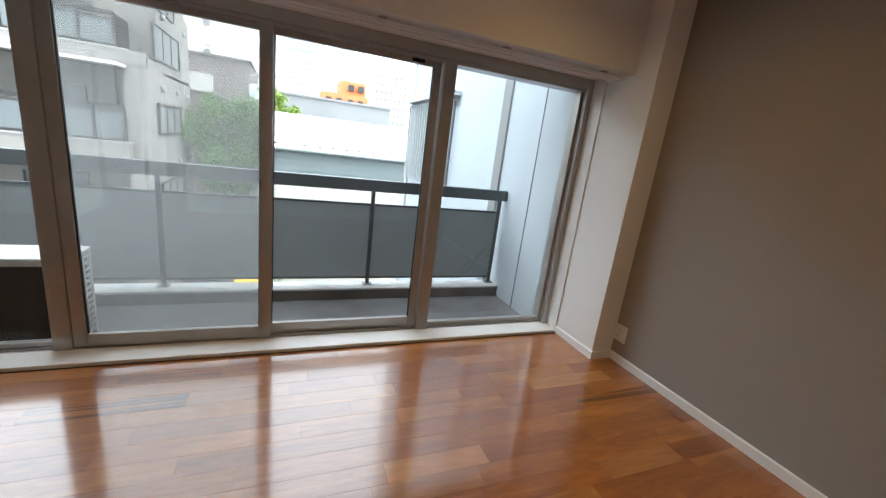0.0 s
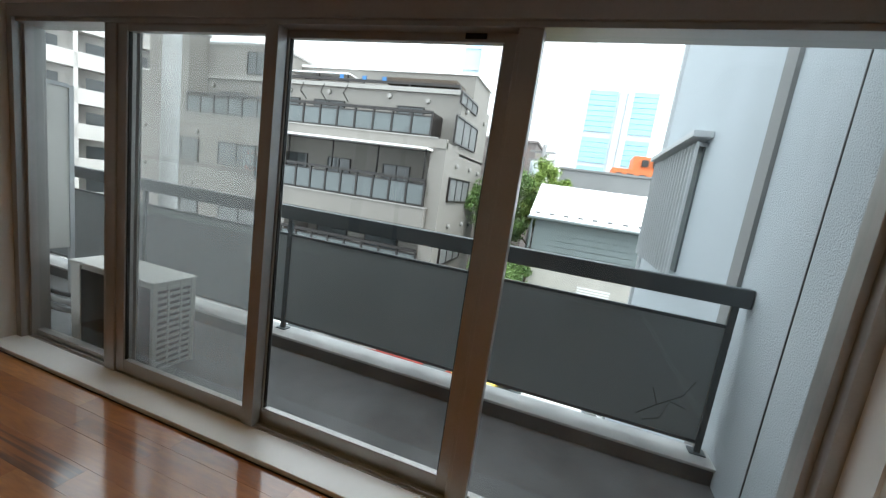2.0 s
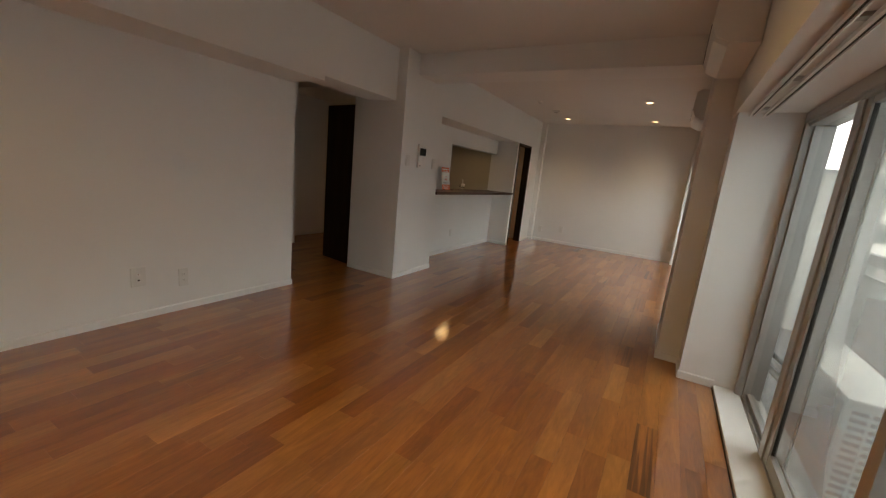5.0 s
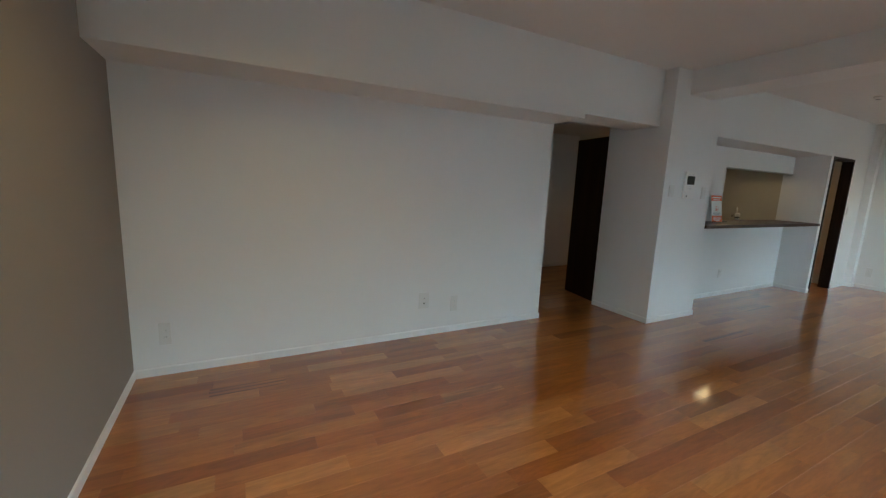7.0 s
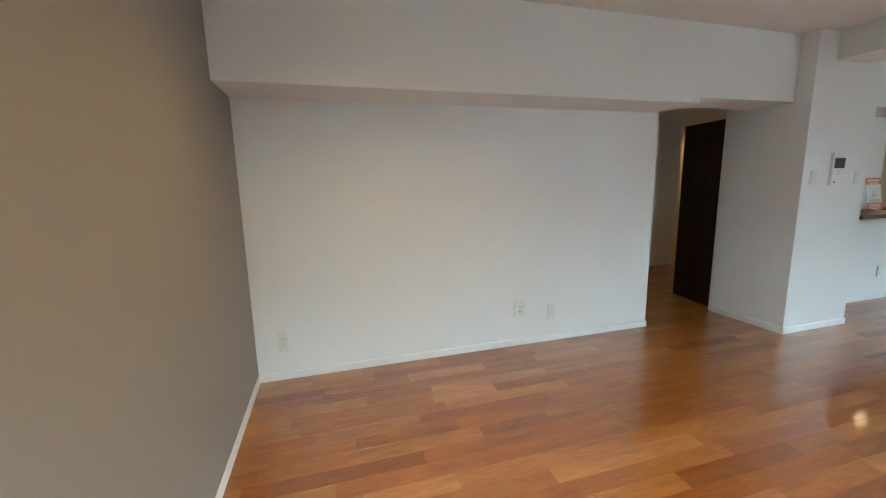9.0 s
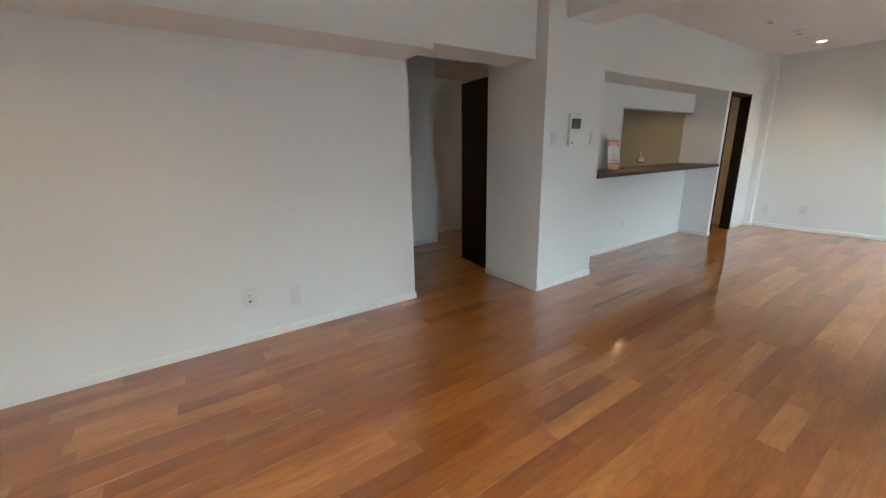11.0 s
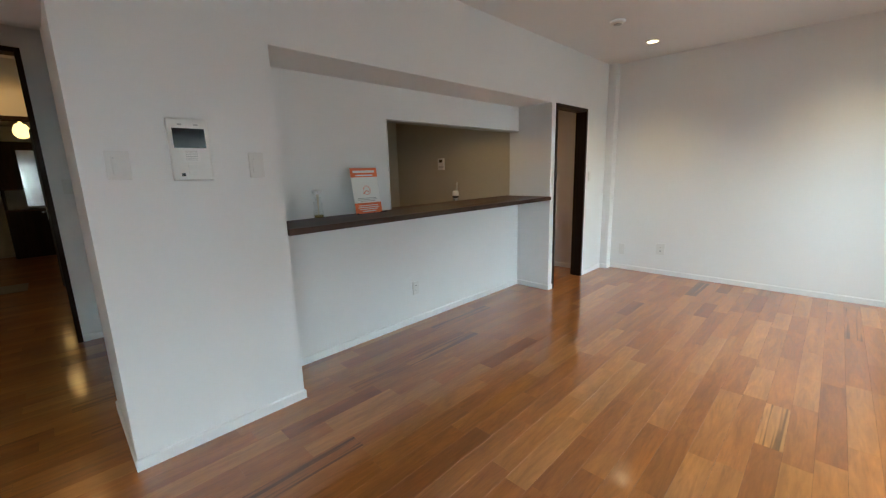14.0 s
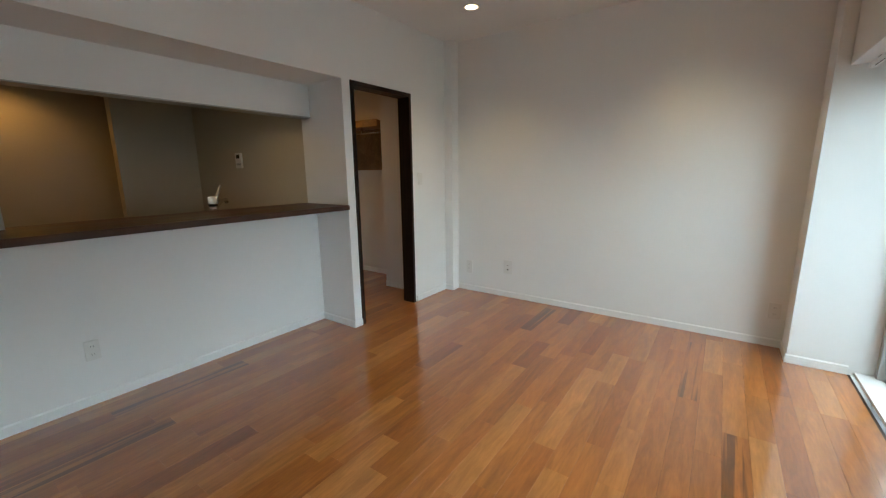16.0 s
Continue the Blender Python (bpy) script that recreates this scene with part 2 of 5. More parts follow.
def frosted(name, base, through, rough):
    """A milky sheet that passes part of the light behind it, with faint streaks of dirt."""
    m = material(name, base, rough, grain=0.04, stain=0.18, stain_scale=2.5)
    t = m.node_tree
    p, out = t.nodes["Principled BSDF"], t.nodes["Material Output"]
    milk, mix = t.nodes.new("ShaderNodeBsdfTranslucent"), t.nodes.new("ShaderNodeMixShader")
    milk.inputs[0].default_value = (*base, 1)
    mix.inputs[0].default_value = through
    t.links.new(p.outputs[0], mix.inputs[1])
    t.links.new(milk.outputs[0], mix.inputs[2])
    t.links.new(mix.outputs[0], out.inputs[0])
    return m


FROST = frosted("grey frosted panel", (0.33, 0.35, 0.355), 0.45, 0.35)
TWIGLINE = material("dull grey line", (0.17, 0.18, 0.183), 0.6, stain=0.2)
CASING = material("ivory steel casing", (0.66, 0.65, 0.61), 0.42, grain=0.03, stain=0.1, stain_scale=3)
FINS = material("dark fins", (0.02, 0.021, 0.022), 0.5, grain=0.3, scale=200)
HOSE = material("grey hose tape", (0.40, 0.40, 0.39), 0.6, grain=0.1)
TANTILE = material("tan tile render", (0.25, 0.236, 0.215), 0.8, grain=0.08, scale=30, stain=0.14, stain_scale=0.35)
TANLIGHT = material("pale tan render", (0.345, 0.335, 0.315), 0.8, grain=0.06, scale=25, stain=0.16, stain_scale=0.5)
BRONZE = material("bronze railing", (0.014, 0.011, 0.010), 0.45, stain=0.2)
MILKGLASS = material("milky railing glass", (0.115, 0.135, 0.138), 0.35, stain=0.2, stain_scale=0.8)
WINGLASS = material("far window glass", (0.10, 0.115, 0.12), 0.08, stain=0.4, stain_scale=0.4)
# dark grey glass of the apartment windows, drawn as a matt surface
GREYPANE = material("dull dark grey pane", (0.20, 0.21, 0.21), 0.8, grain=0.2, scale=14, stain=0.3)
# near-black that stands for the shade inside far window openings
OPENINGSHADE = material("painted opening shade", (0.06, 0.057, 0.055), 0.8, stain=0.3)
WHITEBLD = material("white far facade", (0.80, 0.80, 0.79), 0.7, stain=0.08, stain_scale=0.2)
CREAMBLD = material("cream far facade", (0.54, 0.525, 0.50), 0.75, stain=0.12, stain_scale=0.3)
# balcony back wall of the tower, its shade put into the colour
TOWERWALL = material("shaded beige wall", (0.50, 0.48, 0.45), 0.8, stain=0.15, stain_scale=0.4)
TAUPEBLD = material("brown grey facade", (0.20, 0.175, 0.165), 0.8, stain=0.1, stain_scale=0.4)
GREYBLD = material("grey far wall", (0.25, 0.255, 0.255), 0.8, stain=0.15, stain_scale=0.4)
CYAN = material("cyan curtain wall", (0.35, 0.68, 0.80), 0.25, stain=0.1, stain_scale=0.05)
SKYGLASS = material("pale blue glazing", (0.50, 0.66, 0.74), 0.15, stain=0.12, stain_scale=0.3)
BLUETARP = material("blue cloth", (0.06, 0.20, 0.45), 0.8, stain=0.2)
STEELBLD = material("pale steel facade", (0.62, 0.68, 0.72), 0.5, stain=0.1, stain_scale=0.05)
ORANGEBLD = material("orange facade", (0.70, 0.20, 0.07), 0.7, stain=0.1, stain_scale=0.1)
ROOF = material("white sheet roof", (0.78, 0.79, 0.80), 0.5, stain=0.08, stain_scale=0.6)
SIDING = material("green grey siding", (0.19, 0.225, 0.225), 0.7, grain=0.05, stain=0.15)
STUCCO = material("beige stucco", (0.50, 0.48, 0.43), 0.85, grain=0.08, stain=0.15)
ASPHALT = material("asphalt", (0.055, 0.055, 0.056), 0.9, grain=0.3, scale=30, stain=0.25)
BARK = material("bark", (0.10, 0.075, 0.055), 0.9, grain=0.4, scale=20, bump=0.02)
STEELPOLE = material("pale grey steel pipe", (0.50, 0.52, 0.53), 0.5, stain=0.1)
CARWHITE = material("white car paint", (0.7, 0.7, 0.7), 0.25, coat=0.6, stain=0.04)
CARRED = material("red car paint", (0.22, 0.03, 0.025), 0.25, coat=0.6, stain=0.04)
CARYELLOW = material("yellow car paint", (0.7, 0.5, 0.06), 0.25, coat=0.6, stain=0.04)


def leaf_material(name, base, light):
    m = bpy.data.materials.new(name)
    m.use_nodes = True
    t, p = m.node_tree, m.node_tree.nodes["Principled BSDF"]
    geo = t.nodes.new("ShaderNodeNewGeometry")
    ramp = t.nodes.new("ShaderNodeValToRGB")
    ramp.color_ramp.elements[0].color, ramp.color_ramp.elements[1].color = (*base, 1), (*light, 1)
    t.links.new(geo.outputs["Random Per Island"], ramp.inputs[0])
    t.links.new(ramp.outputs[0], p.inputs["Base Color"])
    p.inputs["Roughness"].default_value = 0.5
    return m


LEAF = leaf_material("green leaves", (0.045, 0.09, 0.025), (0.16, 0.27, 0.065))
LEAFLIGHT = leaf_material("yellow green leaves", (0.10, 0.17, 0.03), (0.24, 0.33, 0.06))

# ---- building helpers ----


def add_box(bm, a, b, bevel=0.0, m=None):
    lo, hi = [min(p, q) for p, q in zip(a, b)], [max(p, q) for p, q in zip(a, b)]
    verts = [bm.verts.new([(lo, hi)[(i >> k) & 1][k] for k in range(3)]) for i in range(8)]
    faces = [bm.faces.new([verts[i] for i in q]) for q in ((0, 2, 3, 1), (4, 5, 7, 6), (0, 1, 5, 4), (2, 6, 7, 3), (0, 4, 6, 2), (1, 3, 7, 5))]
    if bevel:
        edges = {e for f in faces for e in f.edges}
        out = bmesh.ops.bevel(bm, geom=list(edges), offset=bevel, segments=2, profile=0.5, affect="EDGES")
        verts = list({v for f in out["faces"] for v in f.verts} | {v for v in verts if v.is_valid})
    if m is not None:
        bmesh.ops.transform(bm, matrix=m, verts=[v for v in verts if v.is_valid])
    return verts


def add_tube(bm, points, radius, sides=10, ends=True):
    """A round bar through points; radius one number or one for each point."""
    pts = [Vector(p) for p in points]
    rad = radius if isinstance(radius, (list, tuple)) else [radius] * len(pts)
    rings = []
    for i, p in enumerate(pts):
        d = (pts[min(i + 1, len(pts) - 1)] - pts[max(i - 1, 0)]).normalized()
        u = d.cross(Vector((0, 0, 1)) if abs(d.z) < 0.9 else Vector((1, 0, 0))).normalized()
        w = d.cross(u)
        rings.append([bm.verts.new(p + rad[i] * (u * math.cos(k * math.tau / sides) + w * math.sin(k * math.tau / sides))) for k in range(sides)])
    for r, q in zip(rings, rings[1:]):
        for k in range(sides):
            f = bm.faces.new((r[k], r[(k + 1) % sides], q[(k + 1) % sides], q[k]))
            f.smooth = True
    if ends:
        bm.faces.new(rings[0][::-1])
        bm.faces.new(rings[-1])


def add_lathe(bm, profile, centre=(0, 0, 0), sides=24):
    """A turned shape: rows of radius and height."""
    c = Vector(centre)
    rings = [[bm.verts.new(c + Vector((r * math.cos(k * math.tau / sides), r * math.sin(k * math.tau / sides), z))) for k in range(sides)] for r, z in profile]
    for r, q in zip(rings, rings[1:]):
        for k in range(sides):
            f = bm.faces.new((r[k], r[(k + 1) % sides], q[(k + 1) % sides], q[k]))
            f.smooth = True
    bm.faces.new(rings[0][::-1])
    bm.faces.new(rings[-1])


def add_prism(bm, outline, axis, a, b):
    """An outline of two coordinates drawn out along an axis from a to b."""
    def place(p, h):
        q = list(p)
        q.insert("xyz".index(axis), h)
        return q
    lo = [bm.verts.new(place(p, a)) for p in outline]
    hi = [bm.verts.new(place(p, b)) for p in outline]
    n = len(outline)
    bm.faces.new(lo)
    bm.faces.new(hi[::-1])
    for k in range(n):
        bm.faces.new((lo[k], hi[k], hi[(k + 1) % n], lo[(k + 1) % n]))


def mesh_of(name, bm, mat):
    bmesh.ops.recalc_face_normals(bm, faces=bm.faces)
    me = bpy.data.meshes.new(name)
    bm.to_mesh(me)
    bm.free()
    me.materials.append(mat)
    return me


def part(name, bm, mat, parent=None, label=""):
    ob = new(name, mesh_of(name, bm, mat))
    if parent is not None:
        ob.parent = parent
        ob.matrix_parent_inverse = parent.matrix_basis.inverted()
    return tagged(ob, label)


def box_part(name, a, b, mat, parent=None, label="", bevel=0.0):
    bm = bmesh.new()
    add_box(bm, a, b, bevel)
    return part(name, bm, mat, parent, label)


def structure(name, a, b, mat, label="", bevel=0.0):
    return tagged(box_part(name, a, b, mat, None, label, bevel), kind="structure")


def thing(name, at, label, category, group=""):
    ob = new(name)
    ob.matrix_basis = pose(*at)
    return tagged(ob, label, category, group)

# ---- the rooms ----
CEIL = 2.64
structure("subfloor", (-10.0, -12.0, -0.16), (0.2, 0.02, -0.012), SUBFLOOR)
structure("wall_east", (0, -4.1, 0), (0.2, 0.12, CEIL), TAUPE)
structure("wall_south", (-3.545, -3.98, 0), (0, -3.862, CEIL), PAPER)
structure("beam_south", (-3.502, -3.862, 2.046), (0, -3.417, CEIL), PAPER)
structure("beam_passage", (-4.565, -3.82, 2.088), (-3.502, -3.417, CEIL), PAPER)
structure("pillar_south", (-5.403, -4.02, 0), (-4.565, -3.283, CEIL), PAPER)
structure("lintel_counter", (-8.345, -3.70, 2.05), (-5.403, -3.283, CEIL), PAPER)
structure("wall_counter", (-8.345, -3.82, 0), (-5.403, -3.70, 1.03), PAPER)
structure("wall_counter_side", (-6.48, -3.82, 1.03), (-5.403, -3.70, 2.05), PAPER)
structure("wall_counter_over", (-8.345, -3.82, 1.795), (-6.48, -3.70, 2.05), PAPER)
structure("wall_counter_end", (-8.43, -3.82, 0), (-8.345, -3.283, CEIL), PAPER)
structure("wall_over_door", (-9.17, -3.40, 2.05), (-8.43, -3.283, CEIL), PAPER)
structure("wall_beside_door", (-9.85, -3.40, 0), (-9.17, -3.283, CEIL), PAPER)
structure("pipe_box", (-9.849, -3.283, 0), (-9.732, -3.185, CEIL), PAPER)
structure("wall_west", (-10.0, -6.2, 0), (-9.849, 0.25, CEIL), PAPER)
structure("column_west", (-9.849, -0.306, 0), (-9.59, 0.25, CEIL), PAPER)
structure("column_east", (-0.176, -0.408, 0), (0, 0.25, CEIL), PAPER)
structure("pillar_north", (-5.22, -0.385, 0), (-4.40, 0.25, CEIL), PAPER)
structure("jamb_box_east", (-4.40, -0.225, 0), (-4.12, 0.25, 1.92), PAPER)
structure("jamb_box_west", (-5.50, -0.225, 0), (-5.22, 0.25, 1.92), PAPER)
structure("lintel_east", (-4.40, -0.24, 1.92), (-0.176, 0.25, CEIL), PAPER)
structure("lintel_west", (-9.59, -0.24, 1.92), (-5.22, 0.25, CEIL), PAPER)
structure("cross_beam", (-5.20, -3.283, 2.41), (-4.80, -0.385, CEIL), PAPER)
structure("ceiling", (-10.0, -4.0, CEIL), (0.2, 0.25, CEIL + 0.12), CEILING)

# passage, corridor and entrance behind the living room
structure("wall_passage_east", (-3.40, -5.57, 0), (-3.28, -3.98, 2.55), PAPER)
structure("wall_passage_south", (-4.91, -5.69, 0), (-4.49, -5.57, 2.55), PAPER)
structure("wall_passage_south_east", (-3.50, -5.69, 0), (-3.28, -5.57, 2.66), PAPER)
structure("wall_passage_south_over", (-4.49, -5.69, 2.37), (-3.50, -5.57, 2.66), PAPER)
structure("wall_niche_east", (-4.99, -6.1, 0), (-4.91, -5.57, 2.55), PAPER)
structure("wall_niche_south", (-6.2, -6.18, 0), (-4.91, -6.06, 2.55), PAPER)
structure("wall_kitchen_stub", (-4.78, -4.06, 0), (-4.60, -4.02, 2.52), PAPER)
structure("ceiling_passage", (-5.6, -5.69, 2.52), (-3.3, -3.82, 2.64), CEILING)
structure("ceiling_corridor", (-4.85, -7.52, 2.66), (-3.3, -5.57, 2.76), CEILING)
structure("wall_corridor_west", (-4.80, -7.4, 0), (-4.70, -5.69, 2.66), PAPER)
structure("wall_corridor_east", (-3.42, -12.0, 0), (-3.28, -5.69, 2.66), PAPER)
structure("wall_corridor_end_west", (-4.80, -7.52, 0), (-4.60, -7.40, 2.66), PAPER)
structure("wall_corridor_end_east", (-3.78, -7.52, 0), (-3.42, -7.40, 2.66), PAPER)
structure("wall_corridor_end_over", (-4.60, -7.52, 2.06), (-3.78, -7.40, 2.66), PAPER)
structure("wall_entrance_west", (-4.98, -12.0, 0), (-4.86, -7.52, 2.52), PAPER)
structure("wall_entrance_south", (-4.98, -12.1, 0), (-3.3, -11.98, 2.52), PAPER)
structure("ceiling_entrance", (-5.0, -12.1, 2.40), (-3.3, -7.52, 2.52), CEILING)

# kitchen behind the counter
structure("wall_kitchen_west", (-8.50, -6.75, 0), (-8.39, -3.82, 2.45), BEIGE)
structure("wall_kitchen_south", (-8.39, -6.07, 0), (-7.62, -5.95, 2.45), BEIGE)
structure("wall_pantry_south", (-8.50, -6.87, 0), (-5.2, -6.75, 2.45), BEIGE)
structure("wall_kitchen_east", (-5.40, -6.75, 0), (-5.28, -6.18, 2.45), BEIGE)
# added filler between the two ceiling heights, stops daylight leaking in
structure("ceiling_leak_filler", (-5.08, -6.2, 2.357), (-4.985, -3.82, 2.64), PAPER)
structure("ceiling_kitchen", (-8.50, -6.9, 2.36), (-5.0, -3.82, 2.46), CEILING)

# walk-in room behind the dark door frame
structure("wall_closet_south", (-9.85, -6.2, 0), (-8.50, -6.08, 2.45), PAPER)
structure("wall_closet_stub", (-9.62, -3.95, 0), (-9.45, -3.40, 2.45), PAPER)
structure("ceiling_closet", (-10.0, -6.2, 2.36), (-8.50, -3.40, 2.46), CEILING)


def baseboard(a, b, out):
    """A white skirting along a wall from a to b (x, y), standing out to the side given."""
    bm = bmesh.new()
    t = 0.009
    (x0, y0), (x1, y1) = a, b
    if abs(x1 - x0) > abs(y1 - y0):
        prof = [(y0, 0.0), (y0 + out * t, 0.0), (y0 + out * t, 0.052), (y0 + out * t * 0.5, 0.058), (y0, 0.060)]
        add_prism(bm, prof, "x", x0, x1)
    else:
        prof = [(x0, 0.0), (x0 + out * t, 0.0), (x0 + out * t, 0.052), (x0 + out * t * 0.5, 0.058), (x0, 0.060)]
        add_prism(bm, prof, "y", y0, y1)
    tagged(part("baseboard", bm, TRIM), kind="structure")


for a, b, out in (
    ((-0.0005, -3.862), (-0.0005, -0.408), -1), ((-3.545, -3.862), (-0.009, -3.862), 1), ((-3.545, -3.98), (-3.545, -3.853), -1),
    ((-5.403, -3.283), (-4.565, -3.283), 1), ((-4.565, -4.02), (-4.565, -3.274), 1), ((-5.403, -3.70), (-5.403, -3.274), -1),
    ((-8.345, -3.70), (-5.412, -3.70), 1), ((-8.345, -3.70), (-8.345, -3.274), 1), ((-8.43, -3.283), (-8.345, -3.283), 1),
    ((-9.732, -3.283), (-9.20, -3.283), 1), ((-9.732, -3.283), (-9.732, -3.176), 1), ((-9.849, -3.185), (-9.732, -3.185), 1),
    ((-9.849, -3.176), (-9.849, -0.306), 1), ((-9.849, -0.306), (-9.59, -0.306), -1), ((-9.59, -0.315), (-9.59, 0.0), 1),
    ((-0.176, -0.408), (0, -0.408), -1), ((-0.176, -0.417), (-0.176, 0.0), -1), ((-4.12, -0.234), (-4.12, 0.0), 1),
    ((-4.40, -0.225), (-4.12, -0.225), -1), ((-4.40, -0.394), (-4.40, -0.225), 1), ((-5.22, -0.385), (-4.40, -0.385), -1),
    ((-4.91, -5.57), (-4.50, -5.57), 1), ((-4.91, -6.06), (-4.91, -5.561), -1), ((-6.2, -6.06), (-4.92, -6.06), 1),
    ((-3.40, -5.57), (-3.40, -3.98), -1), ((-4.70, -7.40), (-4.70, -5.69), 1), ((-9.849, -6.08), (-9.849, -3.40), 1), ((-9.45, -3.95), (-9.45, -3.40), 1), ((-9.62, -3.95), (-9.45, -3.95), -1),
):
    baseboard(a, b, out)

# ---- doors ----


def door_frame(name, x0, x1, y0, y1, z, bar=0.028, label="dark-stained wooden door frame"):
    ob = thing(name, ((x0 + x1) / 2, (y0 + y1) / 2, 0), label, "door frame")
    ob["kind"] = "structure"
    box_part("jamb", (x0, y0, 0), (x0 + bar, y1, z), WENGE, ob, bevel=0.002)
    box_part("jamb", (x1 - bar, y0, 0), (x1, y1, z), WENGE, ob, bevel=0.002)
    box_part("head", (x0 + bar, y0, z - bar), (x1 - bar, y1, z), WENGE, ob, bevel=0.002)
    return ob


door_frame("door_frame_closet", -9.172, -8.427, -3.41, -3.273, 2.052, 0.035)
passage_frame = door_frame("door_frame_passage", -4.49, -3.50, -5.70, -5.56, 2.37, 0.035)
door_frame("door_frame_corridor", -4.60, -3.78, -7.53, -7.39, 2.075, 0.04)


def door_leaf(name, width, height, m, label, handle=True):
    """A leaf in its own place: hinge at the origin, width along x."""
    ob = new(name)
    bm = bmesh.new()
    add_box(bm, (0, -0.018, 0.006), (width, 0.018, height), 0.002)
    part("leaf", bm, WENGE, ob)
    for x in (0.09, width - 0.13):
        box_part("stile_groove", (x, -0.0195, 0.12), (x + 0.04, -0.0185, height - 0.12), RUBBER, ob)
    if handle:
        for s in (1, -1):
            bm = bmesh.new()
            add_box(bm, (width - 0.075, s * 0.018, 0.90), (width - 0.035, s * 0.024, 1.07), 0.003)
            plate = part("handle_plate", bm, CHROME, ob, "chrome handle plate")
            bm = bmesh.new()
            add_tube(bm, [(width - 0.055, s * 0.02, 1.0), (width - 0.055, s * 0.062, 1.0)], 0.009)
            add_tube(bm, [(width - 0.048, s * 0.062, 1.0), (width - 0.17, s * 0.060, 1.0)], 0.009)
            part("lever", bm, CHROME, plate, "chrome lever handle")
    for z in (0.2, height - 0.2):
        bm = bmesh.new()
        add_tube(bm, [(-0.004, 0.02, z - 0.045), (-0.004, 0.02, z + 0.045)], 0.007)
        part("hinge", bm, CHROME, ob)
    ob.matrix_basis = m
    return tagged(ob, label, "door", kind="structure")


door_leaf("door_1", 0.76, 2.32, pose(-3.535, -5.53, 0, 0, 0, 108), "dark wooden door standing open against the passage wall")
door_leaf("door_2", 0.74, 2.02, pose(-4.555, -7.56, 0, 0, 0, -82), "dark wooden door standing open in the corridor")
door_leaf("door_3", 0.60, 2.055, pose(-4.655, -4.07, 0, 0, 0, -99.5), "dark wooden door beside the white pillar", handle=False)

# ---- counter ----
bm = bmesh.new()
add_prism(bm, [(-8.345, -3.86), (-8.345, -3.268), (-8.330, -3.262), (-5.403, -3.262), (-5.403, -3.70), (-6.48, -3.70), (-6.48, -3.86)], "z", 1.03, 1.068)
bmesh.ops.bevel(bm, geom=[e for e in bm.edges if abs(e.verts[0].co.z - e.verts[1].co.z) < 1e-4], offset=0.003, segments=2, affect="EDGES")
counter = thing("worktop", (-6.9, -3.26, 1.03), "long dark walnut counter board running through the hatch", "counter")
part("board", bm, TOP, counter)
box_part("front_edge", (-8.33, -3.2615, 1.0305), (-5.404, -3.2575, 1.0675), TOP, counter, bevel=0.0015)

hatch = thing("hatch_trim", (-7.4, -3.70, 1.79), "thin metal-edged trim round the kitchen hatch", "trim")
hatch["kind"] = "structure"
box_part("head_trim", (-8.345, -3.826, 1.787), (-6.472, -3.694, 1.7945), ALU, hatch)
box_part("side_trim", (-6.4795, -3.826, 1.069), (-6.472, -3.694, 1.787), PAPER, hatch)

sink_cabinet = thing("kitchen_cabinet", (-7.2, -4.13, 0), "white kitchen base cabinet with a steel sink top", "cabinet")
box_part("body", (-8.38, -4.45, 0.0), (-6.0, -3.87, 0.83), PLASTIC, sink_cabinet, bevel=0.003)
box_part("steel_top", (-8.385, -4.48, 0.83), (-5.98, -3.865, 0.86), CHROME, sink_cabinet, "brushed steel top", bevel=0.004)
for i in range(4):
    box_part("door", (-8.36 + i * 0.59, -4.468, 0.1), (-7.79 + i * 0.59, -4.451, 0.81), PLASTIC, sink_cabinet, bevel=0.002)

wall_cabinet = thing("hanging_cabinet", (-7.2, -4.0, 1.82), "white hanging cabinet over the kitchen sink", "cabinet")
box_part("body", (-8.38, -4.18, 1.89), (-6.2, -3.83, 2.35), PLASTIC, wall_cabinet, bevel=0.003)
sink_lamp = thing("sink_lamp", (-7.44, -4.07, 1.87), "lit small lamp under the hanging cabinet", "lamp")
box_part("housing", (-7.60, -4.11, 1.868), (-7.28, -4.03, 1.8895), PLASTIC, sink_lamp, bevel=0.003)
box_part("diffuser", (-7.55, -4.10, 1.860), (-7.33, -4.04, 1.8675), LIT, sink_lamp)


